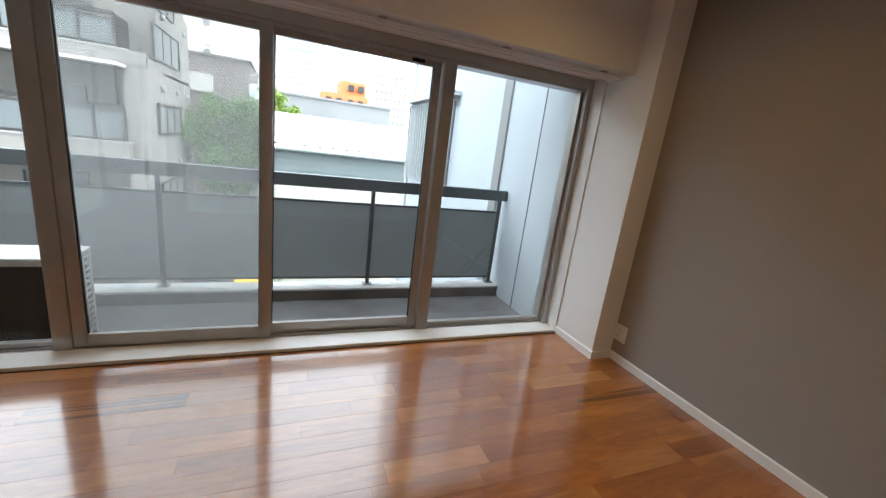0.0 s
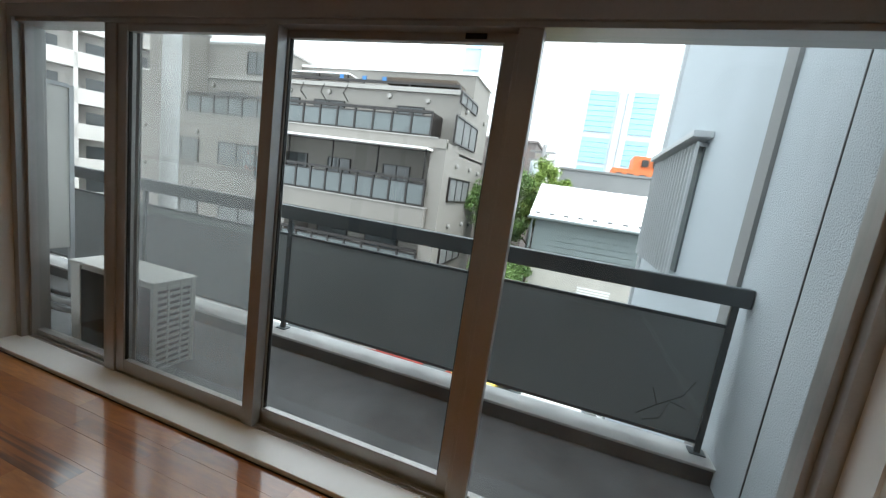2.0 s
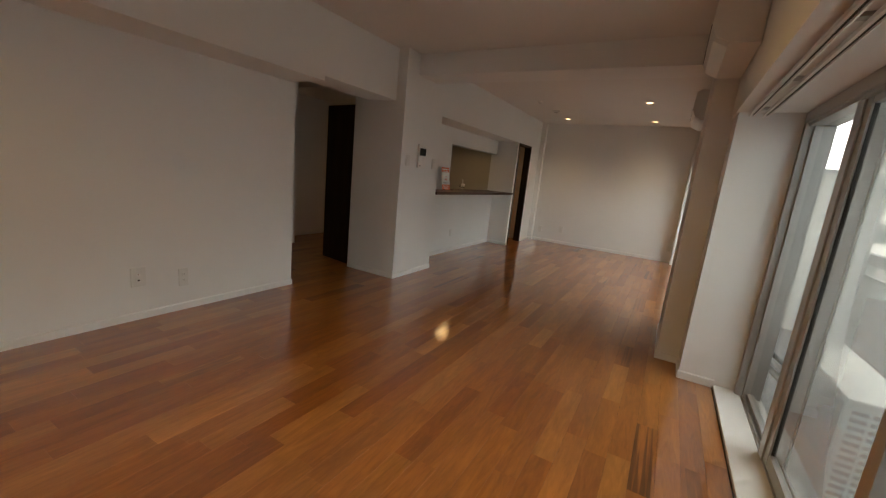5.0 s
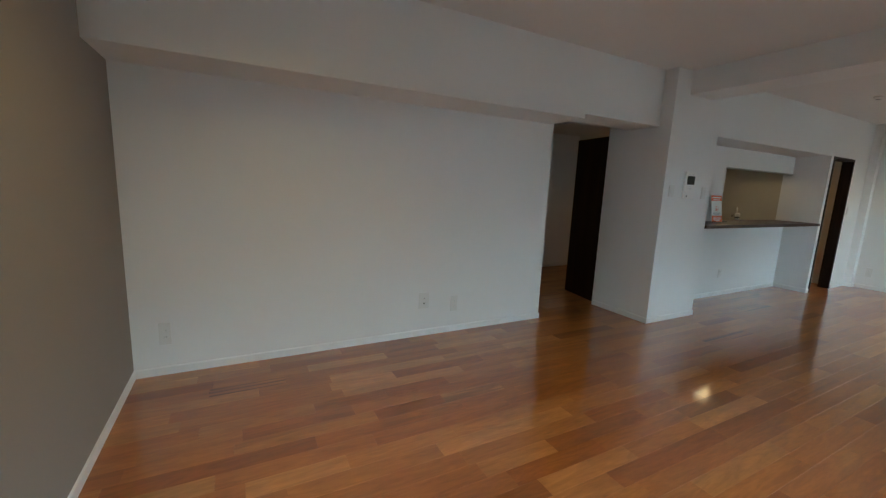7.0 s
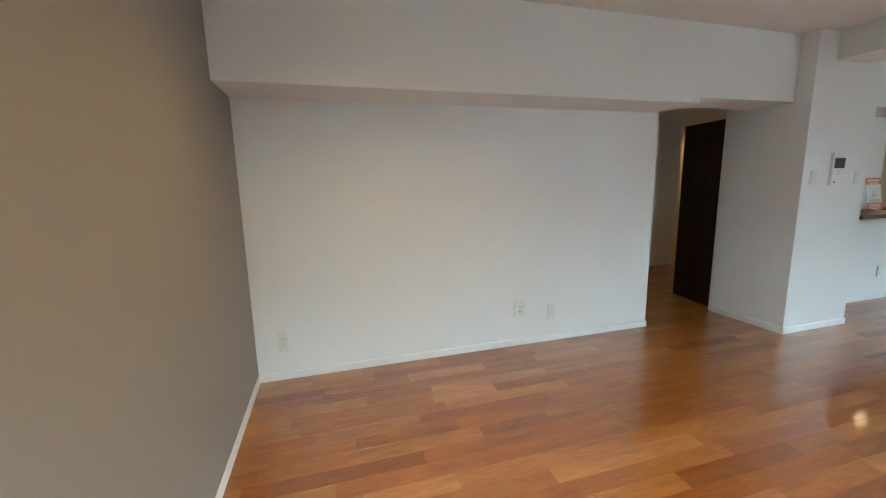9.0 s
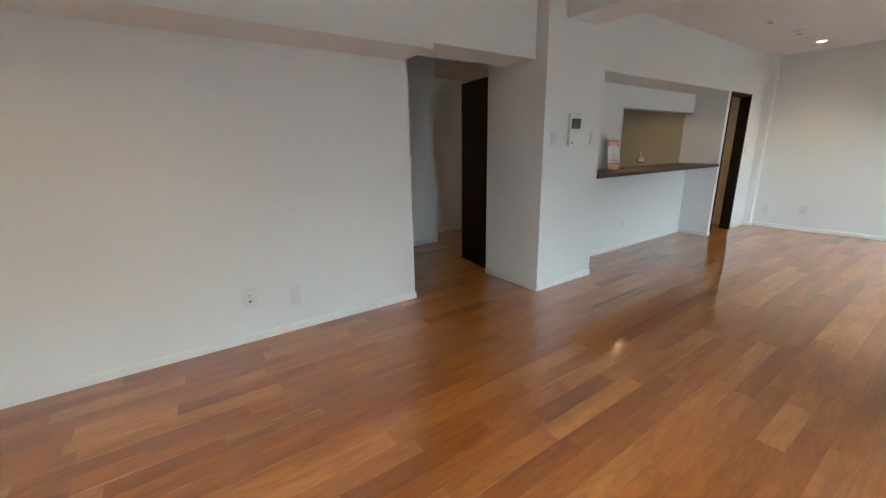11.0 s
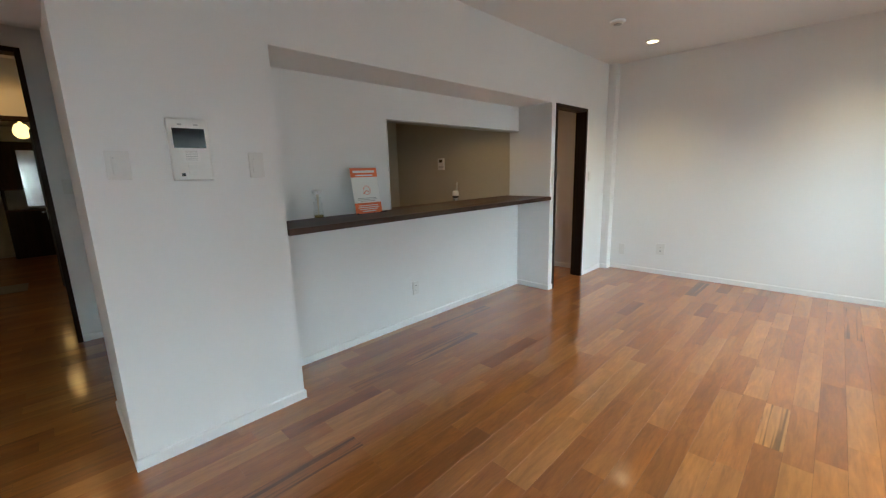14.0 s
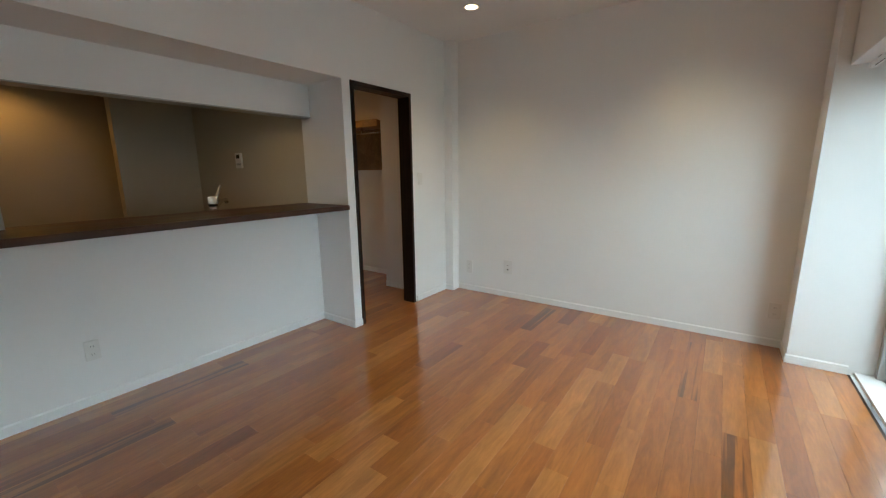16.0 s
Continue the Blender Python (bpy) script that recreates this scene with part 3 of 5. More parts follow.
def faucet(x, y, z):
    ob = thing("kitchen_faucet", (x, y, z - 0.05), "chrome single-lever kitchen faucet with a white collar", "faucet")
    bm = bmesh.new()
    add_lathe(bm, [(0.034, -0.05), (0.034, -0.038), (0.027, -0.03), (0.026, 0.13), (0.031, 0.142), (0.031, 0.175)], (x, y, z))
    part("body", bm, CHROME, ob)
    bm = bmesh.new()
    add_lathe(bm, [(0.0315, 0.176), (0.0325, 0.179), (0.0325, 0.189), (0.0315, 0.192)], (x, y, z))
    part("band", bm, BLACK, ob, "dark band")
    bm = bmesh.new()
    add_lathe(bm, [(0.033, 0.193), (0.034, 0.197), (0.034, 0.238), (0.030, 0.246), (0.02, 0.249)], (x, y, z))
    part("collar", bm, PLASTIC, ob, "white plastic collar")
    bm = bmesh.new()
    add_tube(bm, [(x, y, z + 0.135), (x - 0.05, y - 0.05, z + 0.17), (x - 0.12, y - 0.11, z + 0.205), (x - 0.17, y - 0.15, z + 0.21), (x - 0.185, y - 0.165, z + 0.19)], [0.017, 0.016, 0.015, 0.016, 0.018])
    part("spout", bm, CHROME, ob)
    bm = bmesh.new()
    add_tube(bm, [(x - 0.02, y - 0.012, z + 0.205), (x - 0.06, y - 0.04, z + 0.26), (x - 0.105, y - 0.07, z + 0.33)], [0.013, 0.012, 0.009])
    part("lever", bm, GREYPLASTIC, ob, "grey lever")


faucet(-7.63, -4.03, 0.91)

remote = thing("water_heater_remote", (-8.389, -4.98, 1.47), "white wall remote with a small dark display", "remote control")
box_part("body", (-8.389, -5.045, 1.39), (-8.368, -4.93, 1.545), PLASTIC, remote, bevel=0.004)
box_part("display", (-8.3685, -5.02, 1.49), (-8.3665, -4.955, 1.53), BLACK, remote)
for i in range(3):
    box_part("button", (-8.3685, -5.025 + i * 0.033, 1.42), (-8.366, -5.0 + i * 0.033, 1.44), GREYPLASTIC, remote, bevel=0.0008)


def diffuser(x, y, z):
    ob = thing("reed_diffuser", (x, y, z), "small glass reed diffuser with pale sticks on the counter", "diffuser")
    bm = bmesh.new()
    add_lathe(bm, [(0.034, 0), (0.036, 0.004), (0.036, 0.052), (0.024, 0.064), (0.024, 0.072), (0.031, 0.080), (0.031, 0.112), (0.018, 0.124), (0.018, 0.138), (0.022, 0.141), (0.022, 0.147)], (x, y, z))
    bottle = part("bottle", bm, ACRYL, ob)
    bm = bmesh.new()
    add_lathe(bm, [(0.030, 0.005), (0.0315, 0.022)], (x, y, z))
    part("liquid", bm, AMBER, bottle)
    for a, b in ((0.008, 0.002), (-0.008, 0.005), (0.002, -0.009), (-0.005, -0.004)):
        bm = bmesh.new()
        add_tube(bm, [(x - a * 0.3, y - b * 0.3, z + 0.012), (x + a, y + b, z + 0.20)], 0.0018, 6)
        part("reed", bm, REED, ob)
    bm = bmesh.new()
    for k in range(9):
        c = Vector((x + 0.012 * math.cos(k * 0.7), y + 0.012 * math.sin(k * 0.7), z + 0.178))
        add_tube(bm, [c, c + Vector((0.02 * math.cos(k * 0.7), 0.02 * math.sin(k * 0.7), 0.016))], [0.013, 0.007], 7)
    part("flower", bm, PRINT, ob, "cream paper flower")


diffuser(-5.80, -3.655, 1.068)


def notice(x, y, z, width=0.235, height=0.345):
    """An orange and white leaflet in a clear stand, leaning back."""
    ob = thing("counter_notice", (0, 0, 0), "orange and white notice in a clear acrylic stand", "sign")
    box_part("stand_back", (-width / 2 - 0.004, 0.0, 0), (width / 2 + 0.004, 0.003, height + 0.01), ACRYL, ob)
    box_part("stand_foot", (-width / 2 - 0.004, 0.0035, 0), (width / 2 + 0.004, 0.05, 0.003), ACRYL, ob)
    box_part("sheet", (-width / 2, 0.0035, 0.006), (width / 2, 0.0045, height), PRINT, ob)
    box_part("head_band", (-width / 2, 0.0047, height - 0.068), (width / 2, 0.0052, height), ORANGE, ob, "orange band with white lettering")
    box_part("foot_band", (-width / 2, 0.0047, 0.006), (width / 2, 0.0052, 0.085), ORANGE, ob, "orange band with white lettering")
    for z0, w, h in ((height - 0.036, 0.19, 0.017), (height - 0.060, 0.15, 0.010), (0.062, 0.17, 0.006), (0.048, 0.19, 0.006), (0.034, 0.16, 0.006), (0.018, 0.12, 0.008)):
        box_part("line_of_writing", (-w / 2, 0.0054, z0), (w / 2, 0.0058, z0 + h), PRINT, ob)
    for z0, w in ((0.118, 0.16), (0.107, 0.17), (0.096, 0.13)):
        box_part("line_of_writing", (-w / 2, 0.0047, z0), (w / 2, 0.0051, z0 + 0.004), INK, ob)
    bm = bmesh.new()
    add_tube(bm, [(0.03 * math.cos(a) - 0.005, 0.0052, 0.178 + 0.033 * math.sin(a)) for a in [i * 0.5 for i in range(13)]], 0.0018, 6)
    add_tube(bm, [(-0.02, 0.0052, 0.165), (0.0, 0.0052, 0.178), (0.03, 0.0052, 0.150)], 0.003, 6)
    part("emblem", bm, ORANGE, ob)
    for sx in (-1, 1):
        bm = bmesh.new()
        add_tube(bm, [(sx * (width / 2 - 0.01), -0.001, 0.006), (sx * (width / 2 + 0.012), 0.055, 0.006)], 0.004, 8)
        part("clip_foot", bm, BLACK, ob, "dark clip foot")
    ob.matrix_basis = pose(x, y, z + 0.002, 9, 0, 0)


notice(-6.16, -3.555, 1.068)

# ---- wall fittings ----


def fitting(name, label, category, at, turn, width, height, kind):
    """A wall plate in its own place: faces +y, then turned onto its wall."""
    ob = thing(name, (0, 0, 0), label, category)
    bm = bmesh.new()
    add_box(bm, (-width / 2, 0.0005, -height / 2), (width / 2, 0.008, height / 2), 0.0025)
    part("plate", bm, PLATE, ob)
    if kind == "outlet":
        for z in (0.024, -0.024):
            box_part("socket", (-0.017, 0.0075, z - 0.013), (0.017, 0.0095, z + 0.013), PLATE, ob, bevel=0.001)
            for sx in (-0.006, 0.006):
                box_part("slot", (sx - 0.001, 0.0093, z - 0.004), (sx + 0.001, 0.0099, z + 0.005), BLACK, ob)
    elif kind == "jack":
        box_part("insert", (-0.022, 0.0075, -0.045), (0.022, 0.0092, 0.045), PLATE, ob, bevel=0.001)
        bm = bmesh.new()
        add_tube(bm, [(0, 0.009, 0.02), (0, 0.0125, 0.02)], 0.005)
        part("aerial_socket", bm, CHROME, ob)
        box_part("phone_socket", (-0.008, 0.009, -0.033), (0.008, 0.0097, -0.022), BLACK, ob)
    else:
        n = kind
        for i in range(n):
            z0 = -0.042 + i * 0.084 / n
            box_part("rocker", (-0.021, 0.0075, z0 + 0.0008), (0.021, 0.0115, z0 + 0.084 / n - 0.0008), PLATE, ob, bevel=0.0012)
        box_part("indicator", (0.012, 0.0113, 0.03), (0.017, 0.012, 0.033), GREYPLASTIC, ob)
    ob.matrix_basis = pose(*at, 0, 0, turn)
    return ob


fitting("wall_outlet", "white double outlet low on the white wall", "outlet", (-0.19, -3.862, 0.30), 0, 0.07, 0.155, "outlet")
fitting("wall_outlet", "white multimedia outlet plate low on the white wall", "outlet", (-2.155, -3.862, 0.338), 0, 0.10, 0.15, "jack")
fitting("wall_outlet", "white double outlet beside the multimedia plate", "outlet", (-2.473, -3.862, 0.28), 0, 0.075, 0.15, "outlet")
fitting("wall_outlet", "white outlet on the taupe accent wall", "outlet", (0, -0.45, 0.215), 90, 0.12, 0.12, "outlet")
fitting("wall_outlet", "white outlet under the counter", "outlet", (-6.71, -3.70, 0.33), 0, 0.07, 0.12, "outlet")
fitting("wall_outlet", "white multimedia outlet on the end wall", "outlet", (-9.849, -2.56, 0.328), -90, 0.10, 0.145, "jack")
fitting("wall_outlet", "white double outlet near the pipe box", "outlet", (-9.849, -3.035, 0.275), -90, 0.075, 0.145, "outlet")
fitting("wall_outlet", "white outlet near the window column", "outlet", (-9.849, -0.375, 0.28), -90, 0.075, 0.12, "outlet")
fitting("light_switch", "white two-rocker light switch on the pillar", "switch", (-4.695, -3.283, 1.433), 0, 0.085, 0.125, 2)
fitting("light_switch", "white three-rocker light switch beside the intercom", "switch", (-5.272, -3.283, 1.43), 0, 0.075, 0.13, 3)
fitting("light_switch", "white light switch beside the closet doorway", "switch", (-9.29, -3.283, 1.26), 0, 0.07, 0.12, 2)
fitting("light_switch", "white light switch in the passage", "switch", (-4.60, -5.57, 1.33), 0, 0.07, 0.12, 2)


def intercom(x, y, z):
    ob = thing("video_intercom", (x, y, z), "white video intercom with dark screen on the pillar", "intercom")
    box_part("body", (x - 0.084, y + 0.0005, z - 0.142), (x + 0.084, y + 0.028, z + 0.142), PLASTIC, ob, bevel=0.006)
    box_part("screen", (x - 0.066, y + 0.0275, z + 0.008), (x + 0.066, y + 0.030, z + 0.097), BLACK, ob, "dark glossy screen", bevel=0.001)
    box_part("speaker_panel", (x - 0.035, y + 0.0275, z - 0.055), (x + 0.035, y + 0.0288, z - 0.002), PRINT, ob)
    for i in range(6):
        box_part("speaker_slot", (x - 0.025, y + 0.0287, z - 0.048 + i * 0.008), (x + 0.025, y + 0.0293, z - 0.046 + i * 0.008), GREYPLASTIC, ob)
    box_part("key", (x - 0.02, y + 0.0275, z - 0.085), (x + 0.02, y + 0.0305, z - 0.068), PLASTIC, ob, bevel=0.001)
    box_part("key", (x - 0.02, y + 0.0275, z - 0.115), (x + 0.02, y + 0.0305, z - 0.098), PLASTIC, ob, bevel=0.001)
    box_part("sensor", (x + 0.036, y + 0.0275, z - 0.122), (x + 0.052, y + 0.0298, z - 0.108), BLACK, ob)
    for sx in (-0.033, 0.033):
        box_part("mark", (x + sx - 0.009, y + 0.0277, z + 0.110), (x + sx + 0.009, y + 0.0284, z + 0.117), GREYPLASTIC, ob)


intercom(-4.972, -3.283, 1.503)


def downlight(x, y, lit=True):
    ob = thing("downlight", (x, y, CEIL), "lit round recessed ceiling downlight" if lit else "unlit round ceiling downlight", "downlight", "ceiling downlights")
    bm = bmesh.new()
    add_lathe(bm, [(0.052, -0.0005), (0.066, -0.0005), (0.066, -0.004), (0.058, -0.009), (0.050, -0.006)], (x, y, CEIL), 28)
    part("ring", bm, TRIM, ob)
    bm = bmesh.new()
    add_lathe(bm, [(0.049, -0.0062), (0.046, -0.0035)], (x, y, CEIL), 28)
    part("lamp", bm, LIT if lit else GREYPLASTIC, ob)


for x, y in ((-9.155, -2.6), (-9.25, -1.03), (-7.53, -1.04), (-0.95, -2.45), (-0.95, -1.05), (-2.75, -1.05)):
    downlight(x, y)


def detector(x, y, r, label):
    ob = thing("ceiling_detector", (x, y, CEIL), label, "detector")
    bm = bmesh.new()
    add_lathe(bm, [(r, -0.0005), (r, -0.012), (r * 0.85, -0.02), (r * 0.45, -0.03), (r * 0.2, -0.036)], (x, y, CEIL), 24)
    part("body", bm, PLASTIC, ob)
    bm = bmesh.new()
    add_lathe(bm, [(r * 0.55, -0.0285), (r * 0.5, -0.0335), (r * 0.3, -0.0365)], (x, y, CEIL), 20)
    part("sensor_ring", bm, GREYPLASTIC, ob)


detector(-7.41, -2.655, 0.045, "small round white ceiling detector")
detector(-8.28, -2.62, 0.065, "round white ceiling smoke detector")


def wall_aircon(x0, x1, y, z, label):
    """A room air conditioner hung on the wall face y, front towards -y."""
    ob = thing("air_conditioner", ((x0 + x1) / 2, y, z), label, "air conditioner", "room air conditioners")
    bm = bmesh.new()
    add_prism(bm, [(y - 0.0005, z), (y - 0.0005, z + 0.295), (y - 0.20, z + 0.295), (y - 0.235, z + 0.27), (y - 0.245, z + 0.10), (y - 0.215, z + 0.035), (y - 0.15, z)], "x", x0, x1)
    bmesh.ops.bevel(bm, geom=[e for e in bm.edges if abs(e.verts[0].co.x - e.verts[1].co.x) < 1e-4], offset=0.006, segments=2, affect="EDGES")
    part("casing", bm, PLASTIC, ob)
    bm = bmesh.new()
    add_prism(bm, [(y - 0.155, z - 0.004), (y - 0.150, z - 0.008), (y - 0.222, z + 0.030), (y - 0.226, z + 0.034)], "x", x0 + 0.05, x1 - 0.05)
    part("flap", bm, PLASTIC, ob)
    box_part("front_groove", (x0 + 0.01, y - 0.2475, z + 0.102), (x1 - 0.01, y - 0.2445, z + 0.107), RUBBER, ob)
    for i in range(7):
        box_part("intake_slat", (x0 + 0.03, y - 0.035 - i * 0.024, z + 0.2955), (x1 - 0.03, y - 0.025 - i * 0.024, z + 0.299), GREYPLASTIC, ob)


wall_aircon(-4.36, -3.58, -0.24, 2.19, "white room air conditioner high above the east window")
wall_aircon(-6.50, -5.70, -0.24, 2.12, "white room air conditioner high above the west window")

# ---- closet fittings ----
shelf = thing("closet_shelf", (-9.6, -4.9, 1.55), "pale brown closet shelf with hanging rail on a backboard", "shelf")
box_part("board", (-9.835, -6.08, 1.86), (-9.46, -4.0, 1.905), CLOSETWOOD, shelf, bevel=0.002)
box_part("backboard", (-9.8485, -6.08, 1.36), (-9.836, -4.0, 1.859), CLOSETWOOD, shelf, "pale brown backboard")
box_part("front_strip", (-9.46, -6.08, 1.84), (-9.445, -4.0, 1.915), CLOSETWOOD, shelf)
bm = bmesh.new()
add_tube(bm, [(-9.6, -6.07, 1.79), (-9.6, -4.01, 1.79)], 0.013)
part("hanging_rail", bm, CHROME, shelf)
for y in (-5.4, -4.4):
    box_part("bracket", (-9.612, y - 0.01, 1.79), (-9.588, y + 0.01, 1.86), CHROME, shelf)

# ---- entrance end of the corridor ----
shoe = thing("shoe_cabinet", (-4.4, -11.8, 0), "tall dark shoe cabinet with open middle in the entrance", "cabinet")
box_part("base", (-4.86, -11.97, 0.0), (-3.9, -11.6, 0.86), WENGE, shoe, bevel=0.003)
box_part("upper", (-4.86, -11.97, 1.25), (-3.9, -11.6, 2.1), WENGE, shoe, bevel=0.003)
box_part("counter", (-4.86, -11.97, 0.86), (-3.9, -11.58, 0.89), TOP, shoe)
box_part("side", (-4.86, -11.97, 0.89), (-4.83, -11.6, 1.25), WENGE, shoe)
box_part("side", (-3.93, -11.97, 0.89), (-3.9, -11.6, 1.25), WENGE, shoe)
box_part("mirror", (-4.45, -11.598, 0.95), (-4.2, -11.594, 1.95), CHROME, shoe, "tall mirror panel")
pendant = thing("entrance_lamp_shade", (-4.35, -10.3, 2.15), "glowing round entrance ceiling lamp", "lamp")
bm = bmesh.new()
add_lathe(bm, [(0.02, 2.399), (0.02, 2.30), (0.07, 2.27), (0.10, 2.20), (0.10, 2.13), (0.06, 2.07), (0.01, 2.06)], (-4.35, -10.3, 0), 24)
part("shade", bm, LITDIM, pendant)
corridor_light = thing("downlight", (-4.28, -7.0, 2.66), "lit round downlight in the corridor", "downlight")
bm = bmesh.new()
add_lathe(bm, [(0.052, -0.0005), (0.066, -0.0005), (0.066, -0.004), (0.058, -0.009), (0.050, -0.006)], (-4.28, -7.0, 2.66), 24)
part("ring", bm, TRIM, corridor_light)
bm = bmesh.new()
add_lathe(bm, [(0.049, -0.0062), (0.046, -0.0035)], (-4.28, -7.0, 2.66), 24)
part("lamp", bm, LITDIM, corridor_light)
mat_ob = thing("door_mat", (-3.75, -8.6, 0), "dark patterned mat on the corridor floor", "mat")
box_part("weave", (-4.1, -8.9, 0.0005), (-3.5, -8.35, 0.009), GREYBLD, mat_ob, bevel=0.003)

# ---- windows ----


def pane(name, x0, x1, y, z0, z1, mat, parent):
    ob = box_part(name, (x0, y - 0.0025, z0), (x1, y + 0.0025, z1), mat, parent)
    ob.visible_shadow = False
    return ob


def sash(parent, x0, x1, y, z0, z1, left, right, bottom, top, deep=0.017):
    """A sliding sash: two stiles, two rails, gaskets and the pane; widths of its members given."""
    ob = box_part("sash_stile", (x0, y - 0.017, z0), (x0 + left, y + 0.017, z1), ALU, parent, bevel=0.002)
    box_part("sash_stile", (x1 - right, y - deep, z0), (x1, y + 0.017, z1), ALU, parent, bevel=0.002)
    box_part("sash_rail", (x0 + left, y - 0.015, z0), (x1 - right, y + 0.015, z0 + bottom), ALU, parent, bevel=0.002)
    box_part("sash_rail", (x0 + left, y - 0.015, z1 - top), (x1 - right, y + 0.015, z1), ALU, parent, bevel=0.002)
    for a, b in (((x0 + left, z0 + bottom), (x0 + left + 0.005, z1 - top)), ((x1 - right - 0.005, z0 + bottom), (x1 - right, z1 - top))):
        box_part("gasket", (a[0], y - 0.008, a[1]), (b[0], y + 0.008, b[1]), RUBBER, parent)
    pane("pane", x0 + left, x1 - right, y, z0 + bottom, z1 - top, PANE, parent)
    return ob


def window(name, x0, x1, m1, meet, m2, label):
    """Fixed light, two sliding sashes, fixed light; m1, m2 the fixed posts, meet the meeting stiles; z from floor to head."""
    ob = thing(name, ((x0 + x1) / 2, 0.13, 0.02), label, "window")
    ob["kind"] = "structure"
    box_part("frame_head", (x0, 0.07, 1.855), (x1, 0.215, 1.92), ALU, ob, bevel=0.002)
    box_part("head_step", (x0 + 0.03, 0.085, 1.835), (x1 - 0.03, 0.205, 1.855), ALU, ob, bevel=0.002)
    box_part("frame_sill", (x0, 0.105, -0.005), (x1, 0.225, 0.022), ALU, ob, bevel=0.002)
    for y in (0.118, 0.152, 0.185):
        box_part("track", (x0, y - 0.003, 0.022), (x1, y + 0.003, 0.034), ALU, ob)
    for a, b in ((x0, x0 + 0.05), (x1 - 0.05, x1)):
        box_part("frame_jamb", (a, 0.07, 0.022), (b, 0.215, 1.855), ALU, ob, bevel=0.002)
    for a, b in ((x0 + 0.05, x0 + 0.075), (x1 - 0.075, x1 - 0.05)):
        box_part("jamb_step", (a, 0.11, 0.022), (b, 0.19, 1.835), ALU, ob, bevel=0.002)
    for m in (m1, m2):
        box_part("post", (m - 0.042, 0.095, 0.022), (m + 0.042, 0.150, 1.855), ALU, ob, bevel=0.003)
        box_part("post_back", (m - 0.03, 0.150, 0.022), (m + 0.03, 0.205, 1.835), ALU, ob, bevel=0.003)
        box_part("post_groove", (m - 0.0275, 0.0938, 0.03), (m - 0.0255, 0.0948, 1.85), GREYPLASTIC, ob)
    for a, b in ((x0 + 0.075, m1 - 0.052), (m2 + 0.052, x1 - 0.075)):
        box_part("fixed_rail", (a, 0.13, 0.034), (b, 0.17, 0.062), ALU, ob, bevel=0.002)
        pane("pane", a, b, 0.15, 0.062, 1.835, PANE, ob)
    sash(ob, m1 + 0.045, meet + 0.035, 0.120, 0.035, 1.855, 0.06, 0.065, 0.07, 0.05, deep=0.036)
    sash(ob, meet - 0.035, m2 - 0.045, 0.158, 0.035, 1.855, 0.075, 0.05, 0.07, 0.05)
    # sliding insect screen outside the first sash
    for a, b in ((m1 + 0.045, m1 + 0.07), (meet - 0.01, meet + 0.015)):
        box_part("screen_stile", (a, 0.188, 0.03), (b, 0.202, 1.835), ALU, ob)
    pane("insect_screen", m1 + 0.07, meet - 0.01, 0.195, 0.03, 1.835, MESH, ob)
    lock = box_part("lock_case", (meet - 0.035, 0.094, 0.95), (meet - 0.015, 0.103, 1.02), RUBBER, ob, "dark crescent lock", bevel=0.002)
    box_part("lock_lever", (meet - 0.030, 0.084, 0.975), (meet - 0.020, 0.094, 1.03), RUBBER, lock, bevel=0.002)
    box_part("sticker", (m2 - 0.24, 0.1405, 1.815), (m2 - 0.16, 0.1415, 1.838), BLACK, ob, "small dark sticker")
    return ob


first_window = window("window_1", -4.115, -0.176, -3.32, -2.33, -1.278, "aluminium-framed balcony window with two sliding sashes between fixed lights")
second_window = window("window_2", -9.585, -5.50, -8.55, -7.53, -6.50, "aluminium-framed window with sliding sashes beside the end wall")
for w in (first_window, second_window):
    w.matrix_basis = pose(0, 0.05, 0) @ w.matrix_basis
structure("window_sill_east", (-4.12, -0.004, 0.0), (-0.176, 0.152, 0.024), SILL, "white window sill board", 0.004)
structure("window_sill_west", (-9.59, 0.03, 0.0), (-5.50, 0.152, 0.024), SILL, "white window sill board", 0.004)
structure("sill_gap_east", (-4.12, -0.010, -0.011), (-0.176, -0.005, 0.003), RUBBER)
structure("jamb_east", (-0.186, 0.0, 0.024), (-0.1755, 0.12, 1.92), SILL)


def curtain_rail(x0, x1):
    ob = thing("curtain_rail", ((x0 + x1) / 2, -0.11, 1.9), "double ivory curtain rail under the window lintel", "curtain rail")
    for y in (-0.155, -0.085):
        bm = bmesh.new()
        add_prism(bm, [(y - 0.016, 1.905), (y + 0.016, 1.905), (y + 0.016, 1.888), (y + 0.007, 1.884), (y + 0.004, 1.892), (y - 0.004, 1.892), (y - 0.007, 1.884), (y - 0.016, 1.888)], "x", x0, x1)
        part("track", bm, TRIM, ob)
        box_part("slot", (x0 + 0.02, y - 0.0035, 1.8885), (x1 - 0.02, y + 0.0035, 1.8915), RUBBER, ob)
        for x in (x0, x1):
            box_part("end_cap", (x - 0.012, y - 0.019, 1.882), (x + 0.012, y + 0.019, 1.907), TRIM, ob, bevel=0.003)
    n = 6
    for i in range(n):
        x = x0 + 0.12 + (x1 - x0 - 0.24) * i / (n - 1)
        box_part("bracket", (x - 0.02, -0.165, 1.905), (x + 0.02, -0.075, 1.9195), ALU, ob, bevel=0.002)


curtain_rail(-4.06, -0.23)
curtain_rail(-9.52, -5.56)

# ---- balcony ----
structure("balcony_floor", (-9.9, 0.22, -0.40), (0.0, 1.40, -0.18), CONCRETE)
